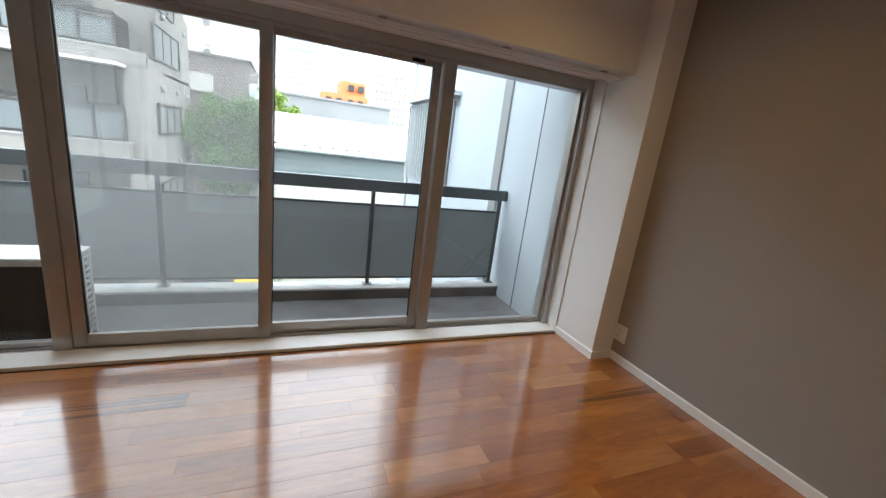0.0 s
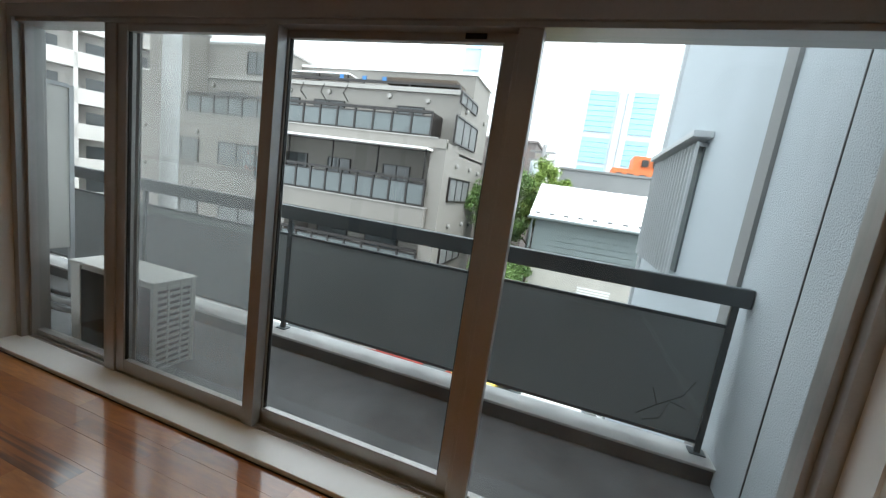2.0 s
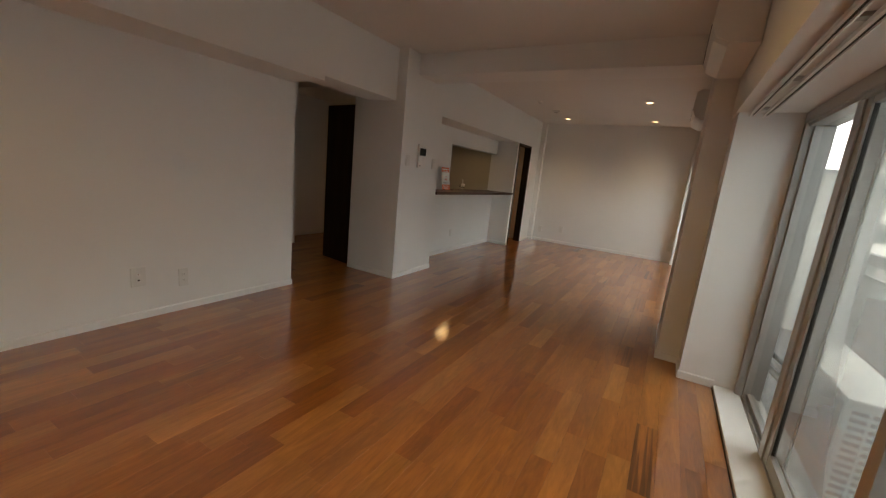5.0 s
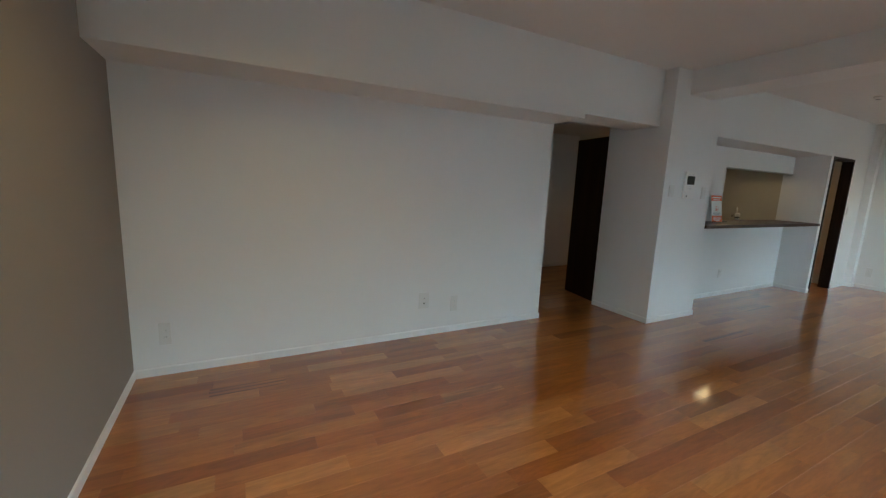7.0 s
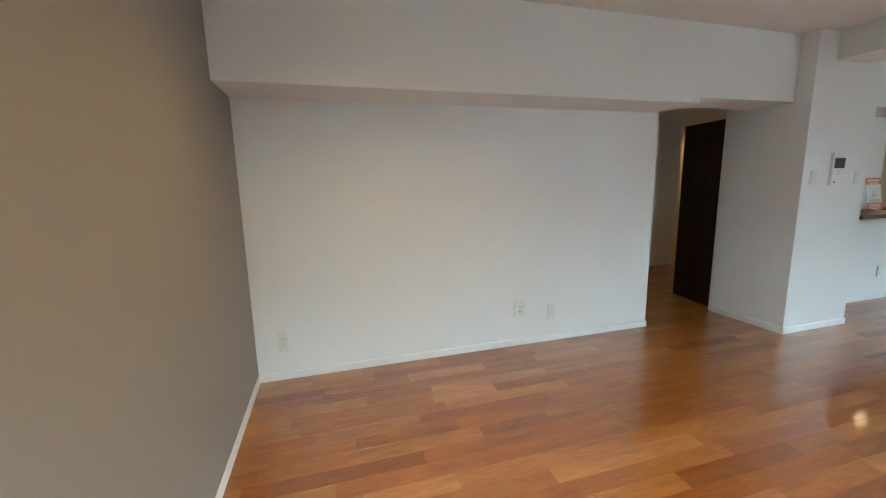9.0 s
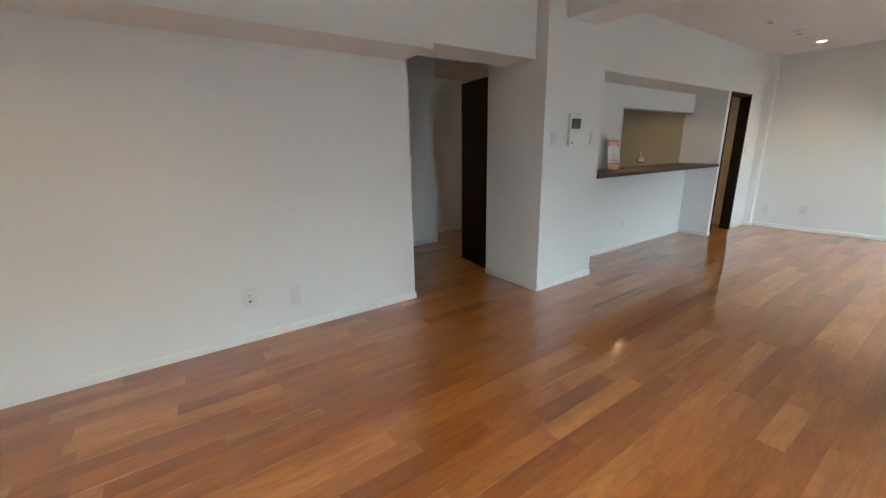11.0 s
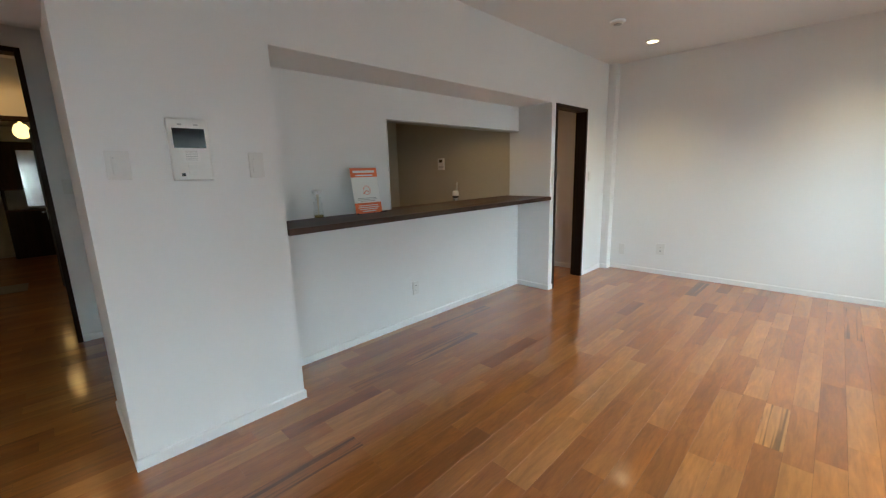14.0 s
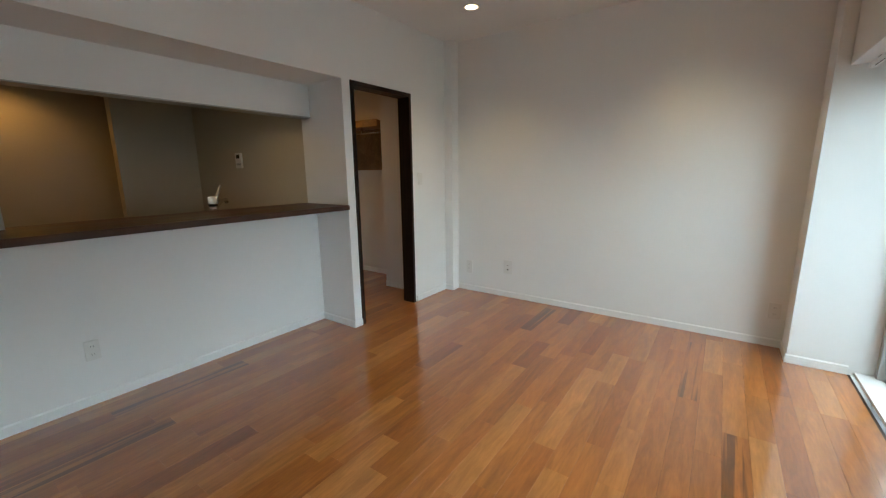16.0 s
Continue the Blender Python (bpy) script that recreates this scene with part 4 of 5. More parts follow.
structure("balcony_step", (-9.9, 0.277, -0.18), (-0.05, 0.31, -0.01), CONCRETE)
structure("balcony_kerb", (-9.9, 1.225, -0.18), (-0.02, 1.40, -0.08), CONCRETE)
structure("balcony_kerb_top", (-9.9, 1.205, -0.08), (-0.02, 1.41, -0.06), KERB, "worn white painted kerb", 0.006)
structure("balcony_slab_over", (-9.9, 0.31, 2.12), (-0.06, 0.70, 2.40), TANLIGHT)
structure("outer_wall", (-9.9, 0.277, 1.925), (-0.05, 0.31, 2.7), TANLIGHT)
structure("wall_below", (-12.0, 0.05, -8.0), (0.6, 1.30, -0.42), TANLIGHT)
# unseen slab added above the ceilings to keep sky light out
structure("sky_block_slab", (-12.0, -12.2, 2.8), (0.6, 0.25, 3.0), TANLIGHT)
structure("house_front_west", (-12.0, -0.4, -0.42), (-10.0, 0.25, 2.8), TANLIGHT)
structure("wing_wall", (-0.03, 0.22, -8.0), (0.5, 1.52, 9.0), BLUEWALL, "pale blue stucco side wall of the balcony")
structure("wing_pier", (-0.055, 1.52, -8.0), (0.5, 1.68, 9.0), GREYBLD)
structure("wing_far_wall", (0.0, 1.68, -8.0), (6.0, 5.3, 9.0), BLUEWALL, "pale blue stucco wing of the house")
structure("wing_corner_pipe", (-0.04, 5.22, -8.0), (0.04, 5.34, 9.0), STEELPOLE)
structure("wall_joint", (-0.033, 0.90, -0.18), (-0.0295, 0.911, 9.0), RUBBER)


def window_guard(x, y0, y1, z0, z1):
    ob = thing("window_guard", (x, (y0 + y1) / 2, z0), "pale aluminium window guard with upright bars under a hood", "window grille")
    n = 17
    for i in range(n):
        y = y0 + (y1 - y0) * i / (n - 1)
        box_part("bar", (x - 0.11, y - 0.012, z0), (x - 0.085, y + 0.012, z1), STEELPOLE, ob)
    for z in (z0, z1 - 0.03):
        box_part("cross_rail", (x - 0.085, y0, z), (x - 0.07, y1, z + 0.03), STEELPOLE, ob)
    for y in (y0 + 0.05, y1 - 0.05):
        for z in (z0, z1 - 0.03):
            box_part("stay", (x - 0.07, y - 0.015, z), (x - 0.001, y + 0.015, z + 0.03), STEELPOLE, ob)
    box_part("hood", (x - 0.17, y0 - 0.08, z1 + 0.03), (x - 0.001, y1 + 0.08, z1 + 0.09), STEELPOLE, ob, bevel=0.006)
    box_part("window_back", (x - 0.02, y0 + 0.1, z0 + 0.05), (x - 0.002, y1 - 0.1, z1), MILKGLASS, ob)


window_guard(0.0, 3.05, 5.15, 0.72, 2.02)


def railing(x0, x1, posts):
    ob = thing("balcony_railing", (x1, 1.33, -0.06), "dark grey steel balcony railing with frosted grey panels", "railing")
    box_part("top_rail", (x0, 1.30, 0.858), (x1, 1.365, 0.966), RAIL, ob, bevel=0.006)
    for x in posts:
        box_part("post", (x - 0.018, 1.322, -0.0595), (x + 0.018, 1.352, 0.858), RAIL, ob, bevel=0.003)
        box_part("post_foot", (x - 0.045, 1.30, -0.0598), (x + 0.045, 1.372, -0.051), RAIL, ob, bevel=0.002)
    ends = [x0] + sorted(posts)
    for a, b in zip(ends, ends[1:]):
        box_part("panel", (a + 0.02, 1.333, 0.015), (b - 0.02, 1.341, 0.725), FROST, ob)
        box_part("panel_rail", (a + 0.018, 1.328, 0.722), (b - 0.018, 1.346, 0.742), RAIL, ob, bevel=0.002)
        box_part("panel_rail", (a + 0.018, 1.328, -0.005), (b - 0.018, 1.346, 0.015), RAIL, ob, bevel=0.002)


railing(-9.85, -0.035, [-0.10, -1.458, -3.15, -4.80, -6.45, -8.1])


# thin branching grey lines low on the end panel
marks = thing("panel_twig_lines", (-0.3, 1.332, 0.2), "dark twig-like lines on the frosted end panel", "scratches")
for pts in (((-0.46, 0.08), (-0.36, 0.17), (-0.24, 0.26), (-0.19, 0.37)), ((-0.36, 0.17), (-0.40, 0.27)), ((-0.30, 0.21), (-0.21, 0.19)), ((-0.42, 0.05), (-0.33, 0.09), (-0.30, 0.2))):
    bm = bmesh.new()
    add_tube(bm, [(x, 1.3325, z) for x, z in pts], 0.0035, 6)
    part("twig_line", bm, TWIGLINE, marks)


def outdoor_unit(x0, x1, y0, y1, z0, z1, label):
    ob = thing("air_conditioner_outdoor_unit", ((x0 + x1) / 2, (y0 + y1) / 2, z0), label, "air conditioner")
    box_part("casing", (x0, y0 + 0.012, z0 + 0.03), (x1 - 0.012, y1, z1 - 0.022), CASING, ob, bevel=0.006)
    lid = bmesh.new()
    add_box(lid, (x0 - 0.008, y0 - 0.006, z1 - 0.022), (x1 + 0.006, y1 + 0.008, z1), 0.007)
    part("lid", lid, CASING, ob)
    box_part("coil", (x0 + 0.10, y0 + 0.004, z0 + 0.07), (x1 - 0.03, y0 + 0.0115, z1 - 0.05), FINS, ob, "dark open coil fins")
    n = 60
    bm = bmesh.new()
    for i in range(n):
        x = x0 + 0.105 + (x1 - x0 - 0.14) * i / n
        add_box(bm, (x, y0 + 0.0005, z0 + 0.072), (x + 0.002, y0 + 0.0042, z1 - 0.052))
    part("fin_row", bm, RUBBER, ob)
    box_part("corner_strip", (x0, y0, z0 + 0.03), (x0 + 0.095, y0 + 0.011, z1 - 0.023), CASING, ob, bevel=0.003)
    box_part("corner_strip", (x1 - 0.03, y0, z0 + 0.03), (x1, y0 + 0.011, z1 - 0.023), CASING, ob, bevel=0.003)
    # side grille: three columns of slots in a frame
    box_part("side_back", (x1 - 0.0118, y0 + 0.03, z0 + 0.06), (x1 - 0.009, y1 - 0.03, z1 - 0.05), FINS, ob)
    cols, rows = 3, 13
    ys = [y0 + 0.012 + (y1 - y0 - 0.024) * i / cols for i in range(cols + 1)]
    for i, y in enumerate(ys):
        w = 0.028 if i in (0, cols) else 0.012
        box_part("grille_upright", (x1 - 0.0088, y - w / 2, z0 + 0.03), (x1, y + w / 2, z1 - 0.023), CASING, ob)
    for k in range(rows + 1):
        z = z0 + 0.05 + (z1 - z0 - 0.10) * k / rows
        box_part("grille_bar", (x1 - 0.0086, y0 + 0.02, z - 0.009), (x1 - 0.001, y1 - 0.02, z + 0.009), CASING, ob)
    for x in (x0 + 0.14, x1 - 0.14):
        box_part("foot", (x - 0.03, y0 - 0.035, z0), (x + 0.03, y1 + 0.035, z0 + 0.03), GREYPLASTIC, ob, bevel=0.004)
    return ob


outdoor_unit(-4.16, -3.37, 0.42, 0.70, -0.18, 0.455, "ivory outdoor air conditioner unit on the balcony floor")
hoses = thing("refrigerant_hoses", (-4.5, 0.5, -0.18), "grey taped refrigerant hoses curling to the wall", "hose")
for k, (dz, r) in enumerate(((0.0, 0.022), (0.06, 0.022), (0.12, 0.016))):
    bm = bmesh.new()
    add_tube(bm, [(-4.155, 0.62 - k * 0.02, 0.02 + dz), (-4.30, 0.60, -0.02 + dz), (-4.48, 0.52, 0.0 + dz), (-4.60, 0.38, 0.10 + dz), (-4.63, 0.27, 0.28 + dz)], r, 10)
    part("hose", bm, HOSE if k < 2 else RUBBER, hoses)
bm = bmesh.new()
add_tube(bm, [(-4.64, 0.265, 0.25), (-4.64, 0.265, 0.75)], 0.035, 12)
part("pipe_cover", bm, HOSE, hoses)
bm = bmesh.new()
add_tube(bm, [(-4.25, 0.5, -0.15), (-4.05, 0.36, -0.165), (-3.8, 0.34, -0.168), (-3.5, 0.36, -0.168)], 0.011, 8)
part("drain_hose", bm, HOSE, hoses)

divider = thing("balcony_divider", (-4.9, 0.5, 0.35), "white balcony divider board fixed to the wall", "partition")
box_part("board", (-4.91, 0.2505, 0.36), (-4.885, 0.80, 1.62), CASING, divider, bevel=0.003)
box_part("edge_rail", (-4.92, 0.80, 0.34), (-4.875, 0.83, 1.64), STEELPOLE, divider)
box_part("edge_rail", (-4.92, 0.2505, 1.62), (-4.875, 0.80, 1.65), STEELPOLE, divider)
box_part("leg", (-4.915, 0.80, -0.18), (-4.88, 0.83, 0.34), STEELPOLE, divider)

pole = thing("street_pole", (-5.12, 1.78, -6.0), "pale grey round steel pole outside the balcony", "pole")
bm = bmesh.new()
add_tube(bm, [(-5.12, 1.78, -6.0), (-5.12, 1.78, 5.5)], [0.085, 0.08], 18)
part("shaft", bm, STEELPOLE, pole)
for z in (0.2, 2.6):
    bm = bmesh.new()
    add_tube(bm, [(-5.12, 1.78, z), (-5.12, 1.78, z + 0.09)], 0.098, 18)
    part("collar", bm, STEELPOLE, pole)

# ---- the street ----
GROUND = -6.0
bm = bmesh.new()
for x0, x1, y0, y1 in ((-3000, 3000, 0.5, 4000),):
    vs = [bm.verts.new(p) for p in ((x0, y0, GROUND), (x1, y0, GROUND), (x1, y1, GROUND), (x0, y1, GROUND))]
    bm.faces.new(vs)
tagged(part("ground", bm, ASPHALT), kind="structure")


def far_window(parent, x0, x1, y, z0, z1, sill=0.06, mat=None):
    """A window in a facade that faces -y."""
    w = box_part("window", (x0, y - 0.05, z0), (x1, y - 0.03, z1), mat or GREYPANE, parent)
    f = 0.05
    for a, b in (((x0 - f, z0 - f), (x0, z1 + f)), ((x1, z0 - f), (x1 + f, z1 + f)), ((x0, z1), (x1, z1 + f)), ((x0, z0 - f), (x1, z0))):
        box_part("frame", (a[0], y - 0.09, a[1]), (b[0], y - 0.001, b[1]), BRONZE, w)
    xm = (x0 + x1) / 2
    box_part("mullion", (xm - 0.03, y - 0.08, z0), (xm + 0.03, y - 0.051, z1), BRONZE, w)
    if sill:
        box_part("sill", (x0 - 0.1, y - 0.14, z0 - f - 0.05), (x1 + 0.1, y - 0.001, z0 - f), TANLIGHT, w)


def side_window(parent, x, y0, y1, z0, z1):
    """A window in a facade that faces +x."""
    w = box_part("window", (x + 0.03, y0, z0), (x + 0.05, y1, z1), GREYPANE, parent)
    for a, b in (((y0 - 0.06, z0 - 0.06), (y0, z1 + 0.06)), ((y1, z0 - 0.06), (y1 + 0.06, z1 + 0.06)), ((y0, z1), (y1, z1 + 0.06)), ((y0, z0 - 0.06), (y1, z0))):
        box_part("frame", (x + 0.001, a[0], a[1]), (x + 0.10, b[0], b[1]), BRONZE, w)
    for k in (1, 2):
        ym = y0 + (y1 - y0) * k / 3
        box_part("mullion", (x + 0.051, ym - 0.03, z0), (x + 0.08, ym + 0.03, z1), BRONZE, w)


def glass_rail(parent, x0, x1, y, z0, z1, step):
    """A railing of milky panes between bronze posts."""
    box_part("handrail", (x0, y - 0.05, z1 - 0.13), (x1, y + 0.05, z1), BRONZE, parent)
    box_part("second_rail", (x0, y - 0.03, z1 - 0.27), (x1, y + 0.03, z1 - 0.21), BRONZE, parent)
    box_part("foot_rail", (x0, y - 0.03, z0), (x1, y + 0.03, z0 + 0.07), BRONZE, parent)
    n = max(1, round((x1 - x0) / step))
    for i in range(n + 1):
        x = x0 + (x1 - x0) * i / n
        box_part("rail_post", (x - 0.045, y - 0.045, z0), (x + 0.045, y + 0.045, z1 - 0.13), BRONZE, parent)
        if i < n:
            box_part("rail_pane", (x + 0.05, y - 0.008, z0 + 0.09), (x + (x1 - x0) / n - 0.05, y + 0.008, z1 - 0.27), MILKGLASS, parent)


def round_vent(parent, x, y, z, along="y"):
    bm = bmesh.new()
    end = (x, y - 0.14, z) if along == "y" else (x + 0.14, y, z)
    add_tube(bm, [(x, y, z), end], [0.12, 0.10], 10)
    part("vent_hood", bm, TANLIGHT, parent)


apartment = thing("apartment_building", (-17, 18, GROUND), "tan tiled low apartment building with bronze glass balcony railings", "building")
FY = 15.0
# walls, storey by storey: setback wall above, balconies cut back below
box_part("wall_upper", (-26.7, 16.3, 3.3), (-6.75, 21.5, 5.75), TANTILE, apartment)
box_part("wall_upper_ledge", (-21.9, 16.15, 5.55), (-6.75, 16.3, 5.75), TANLIGHT, apartment)
box_part("wall_middle_west", (-26.7, FY, -0.5), (-16.85, 21.5, 3.3), TANTILE, apartment)
box_part("wall_middle_back", (-16.85, 16.9, -0.5), (-6.75, 21.5, 3.05), TANTILE, apartment)
box_part("wall_middle_band", (-16.85, FY, 2.95), (-6.75, 21.5, 3.3), TANTILE, apartment)
box_part("wall_side_pier", (-7.45, FY, -0.5), (-6.75, 16.9, 2.95), TANTILE, apartment)
box_part("wall_lower_west", (-26.7, FY, GROUND), (-14.9, 21.5, -0.5), TANTILE, apartment)
box_part("wall_lower_back", (-14.9, 16.9, GROUND), (-6.75, 21.5, -0.5), TANTILE, apartment)
box_part("wall_lower_pier", (-7.45, FY, GROUND), (-6.75, 16.9, -0.5), TANTILE, apartment)
box_part("wall_upper_west", (-24.9, FY + 0.1, 3.3), (-21.95, 16.3, 7.7), TANTILE, apartment)
box_part("wall_upper_end", (-26.7, FY + 0.1, 3.3), (-24.9, 16.3, 5.5), TANTILE, apartment)
box_part("penthouse", (-24.9, 16.3, 5.75), (-17.3, 21.5, 7.35), TANTILE, apartment)
box_part("penthouse_coping", (-24.95, 16.25, 7.35), (-17.2, 21.6, 7.45), TANLIGHT, apartment)
box_part("upper_west_coping", (-25.0, FY, 7.7), (-21.85, 16.35, 7.8), TANLIGHT, apartment)
box_part("top_storey", (-17.3, 18.4, 5.75), (-6.9, 21.5, 7.0), TANTILE, apartment)
box_part("top_coping", (-17.3, 18.3, 7.0), (-6.8, 21.6, 7.12), WHITEBLD, apartment)
box_part("parapet_upper", (-21.95, FY - 0.05, 3.02), (-6.75, FY + 0.15, 3.42), TANTILE, apartment, "tan balcony parapet")
box_part("parapet_upper_coping", (-21.95, FY - 0.10, 3.42), (-7.2, FY + 0.18, 3.47), TANLIGHT, apartment)
box_part("parapet_middle", (-16.85, FY - 0.30, -0.48), (-7.30, FY - 0.05, 0.36), TANTILE, apartment, "tan balcony parapet")
box_part("parapet_middle_coping", (-16.9, FY - 0.34, 0.36), (-7.25, FY - 0.02, 0.42), TANLIGHT, apartment)
box_part("slab_middle", (-16.85, FY - 0.05, -0.5), (-7.45, 16.9, -0.25), TANLIGHT, apartment)
box_part("slab_lower", (-14.9, FY - 0.05, -3.4), (-7.45, 16.9, -3.1), TANLIGHT, apartment)
box_part("parapet_lower", (-14.9, FY - 0.30, -3.4), (-7.3, FY - 0.05, -2.65), TANTILE, apartment)
glass_rail(apartment, -21.9, -7.6, FY + 0.05, 3.47, 4.55, 0.98)
glass_rail(apartment, -16.8, -7.45, FY - 0.18, 0.42, 1.64, 0.86)
glass_rail(apartment, -14.9, -7.45, FY - 0.18, -2.65, -1.5, 0.9)
glass_rail(apartment, -17.1, -7.0, 16.5, 5.75, 6.05, 2.4)
box_part("side_rail", (-7.66, FY + 0.05, 3.47), (-7.58, 16.3, 4.5), BRONZE, apartment)
box_part("awning", (-14.9, FY - 0.75, 2.86), (-7.35, FY + 0.1, 2.95), WHITEBLD, apartment, "thin white awning over the balcony")
for x in (-14.8, -12.3, -9.9, -7.6):
    bm = bmesh.new()
    add_tube(bm, [(x, FY - 0.15, 1.64), (x, FY - 0.15, 2.86)], 0.04, 8)
    part("awning_post", bm, BRONZE, apartment)
for x0, x1 in ((-16.6, -15.3), (-13.9, -12.6), (-10.6, -9.2)):
    far_window(apartment, x0, x1, 16.9, 0.1, 2.1, 0, WINGLASS)
for x0, x1 in ((-23.3, -20.9), (-19.4, -17.0)):
    far_window(apartment, x0, x1, FY, 0.95, 2.05)
for x0, x1 in ((-20.9, -19.2), (-17.3, -15.6), (-14.6, -12.9), (-9.9, -8.6)):
    far_window(apartment, x0, x1, 16.3, 3.5, 4.85, 0, WINGLASS)
far_window(apartment, -19.1, -18.0, 16.3, 5.95, 7.0, 0, WINGLASS)
for x0, x1 in ((-23.4, -20.8), (-19.2, -16.5)):
    far_window(apartment, x0, x1, FY, -2.1, -0.95)
for x0, x1 in ((-14.2, -12.4), (-11.2, -9.4)):
    far_window(apartment, x0, x1, 16.9, -2.9, -1.1, 0, WINGLASS)
box_part("ledge_band", (-26.75, FY - 0.04, 2.95), (-16.9, FY, 3.02), TANLIGHT, apartment)
box_part("ledge_band", (-26.75, FY - 0.04, -0.6), (-16.9, FY, -0.52), TANLIGHT, apartment)
for x, z in ((-16.2, 5.25), (-13.8, 5.3), (-21.5, 5.2), (-10.4, 5.3), (-8.4, 5.2)):
    round_vent(apartment, x, 16.3, z)
for x, z in ((-21.0, 2.5), (-25.0, 2.5), (-25.0, 0.4), (-21.3, -0.3), (-22.8, 5.0), (-24.2, 5.0)):
    round_vent(apartment, x, FY + (0.1 if z > 3.3 else 0.0), z)
for y0, y1, z0, z1 in ((15.7, 19.2, 3.45, 4.55), (15.9, 19.1, 0.82, 1.82), (15.9, 18.6, 5.2, 5.6), (15.9, 19.1, -2.2, -1.15), (15.9, 19.1, -5.0, -4.0)):
    side_window(apartment, -6.75, y0, y1, z0, z1)
for y, z in ((16.6, 2.45), (18.9, 2.45), (20.6, 2.4), (17.0, 5.0), (20.5, 5.1), (16.6, -0.4), (18.8, -0.4), (20.4, -0.5)):
    round_vent(apartment, -6.75, y, z, "x")
box_part("roof_room", (-24.5, 18.5, 7.45), (-21.0, 21.0, 8.3), STEELBLD, apartment)
box_part("terrace_canopy", (-17.0, 16.9, 6.35), (-13.2, 18.3, 6.42), ROOF, apartment, "thin white terrace canopy")
for x in (-16.9, -15.1, -13.3):
    box_part("canopy_post", (x - 0.04, 16.95, 5.75), (x + 0.04, 17.03, 6.35), BRONZE, apartment)
box_part("terrace_pergola", (-11.2, 16.7, 6.1), (-7.3, 18.2, 6.28), BARK, apartment, "brown terrace pergola")
box_part("roof_tank", (-20.0, 18.5, 7.45), (-18.6, 20.0, 8.1), CREAMBLD, apartment)
for x in (-15.2, -14.0, -12.7):
    bm = bmesh.new()
    add_tube(bm, [(x, 16.3, 4.9), (x + 0.1, 15.7, 5.15), (x + 0.5, 15.4, 5.45)], 0.025, 6)
    part("laundry_arm", bm, BRONZE, apartment)
for x in (-13.4, -12.1, -11.0):
    box_part("laundry", (x, 16.42, 6.02), (x + 0.22, 16.46, 6.2), BLUETARP, apartment, "blue washing on the roof rail")


apartment.matrix_basis = pose(0, 0, -0.2) @ apartment.matrix_basis


def tower(name, x0, x1, y0, y1, z1, storeys, columns, wall, label, balcony=True, face="xy", glassmat=None):
    """A tall block with rows of openings on the sides that face us."""
    ob = thing(name, ((x0 + x1) / 2, (y0 + y1) / 2, GROUND), label, "building")
    box_part("wall", (x0, y0, GROUND), (x1, y1, z1), wall, ob)
    box_part("parapet", (x0 - 0.2, y0 - 0.2, z1), (x1 + 0.2, y1 + 0.2, z1 + 0.6), wall, ob)
    h = (z1 - GROUND) / storeys
    gm = glassmat or WINGLASS
    cw = (x1 - x0) / columns
    shared = {}

    def put(key, a, b, mat, nm, at):
        if key not in shared:
            bm = bmesh.new()
            add_box(bm, a, b)
            shared[key] = mesh_of(nm, bm, mat)
        w = new(nm, shared[key])
        w.parent = ob
        w.matrix_parent_inverse = ob.matrix_basis.inverted()
        w.matrix_basis = pose(*at)

    for k in range(storeys):
        z = GROUND + k * h
        if z + h < -4:
            continue
        for i in range(columns):
            x = x0 + i * cw
            if balcony:
                # flat panel in a shaded tone stands in for the recess
                put("rec", (0.16 * cw, -0.05, 0.12 * h), (0.84 * cw, 0.3, 0.82 * h), TOWERWALL, "recess_shade", (x, y0, z))
                put("door", (0.2 * cw, -0.09, 0.14 * h), (0.62 * cw, -0.055, 0.8 * h), gm, "window", (x, y0, z))
            else:
                put("win", (0.2 * cw, -0.06, 0.32 * h), (0.8 * cw, 0.2, 0.8 * h), gm, "window", (x, y0, z))
        if balcony:
            put("bal", (0, -1.2, 0.0), (x1 - x0, -0.06, 0.1 * h), wall, "balcony_slab", (x0, y0, z))
            put("par", (0, -1.2, 0.1 * h), (x1 - x0, -1.05, 0.44 * h), wall, "balcony_front", (x0, y0, z))
            for i in range(columns + 1):
                put("fin", (-0.12, -1.2, 0.0), (0.12, -0.06, h), wall, "balcony_divider", (x0 + i * cw, y0, z))
        if "x" in face:
            n = max(2, int((y1 - y0) / 4))
            for i in range(n):
                yy = y0 + (y1 - y0) * (i + 0.3) / n
                put("side", (-0.05, 0, 0.35 * h), (0.06, (y1 - y0) / n * 0.4, 0.78 * h), gm, "window", (x1, yy, z))
    return ob


far_block = tower("apartment_tower", -8.0, 6.4, 0.0, 14.0, 24.0, 13, 6, CREAMBLD, "tall white apartment tower with rows of balconies", face="")
far_block.matrix_basis = pose(-41.0, 20.6, GROUND, 0, 0, 60)
plain = thing("white_tower", (-10.5, 50, GROUND), "tall plain white building with few small windows", "building")
box_part("wall", (-14.4, 44.0, GROUND), (-4.2, 58.0, 21.1), WHITEBLD, plain)
box_part("wall_step", (-4.2, 46.0, GROUND), (-2.4, 58.0, 19.0), WHITEBLD, plain)
box_part("corner_glass", (-16.6, 44.6, GROUND), (-14.4, 57.0, 21.4), SKYGLASS, plain, "pale blue glazed stair corner")
for k in range(9):
    box_part("glazing_bar", (-16.7, 44.5, 1.0 + k * 2.3), (-14.39, 44.6, 1.14 + k * 2.3), STEELBLD, plain)
box_part("crown_glass", (-14.4, 44.3, 21.1), (-4.4, 57.8, 23.0), SKYGLASS, plain, "blue glazed top storey")
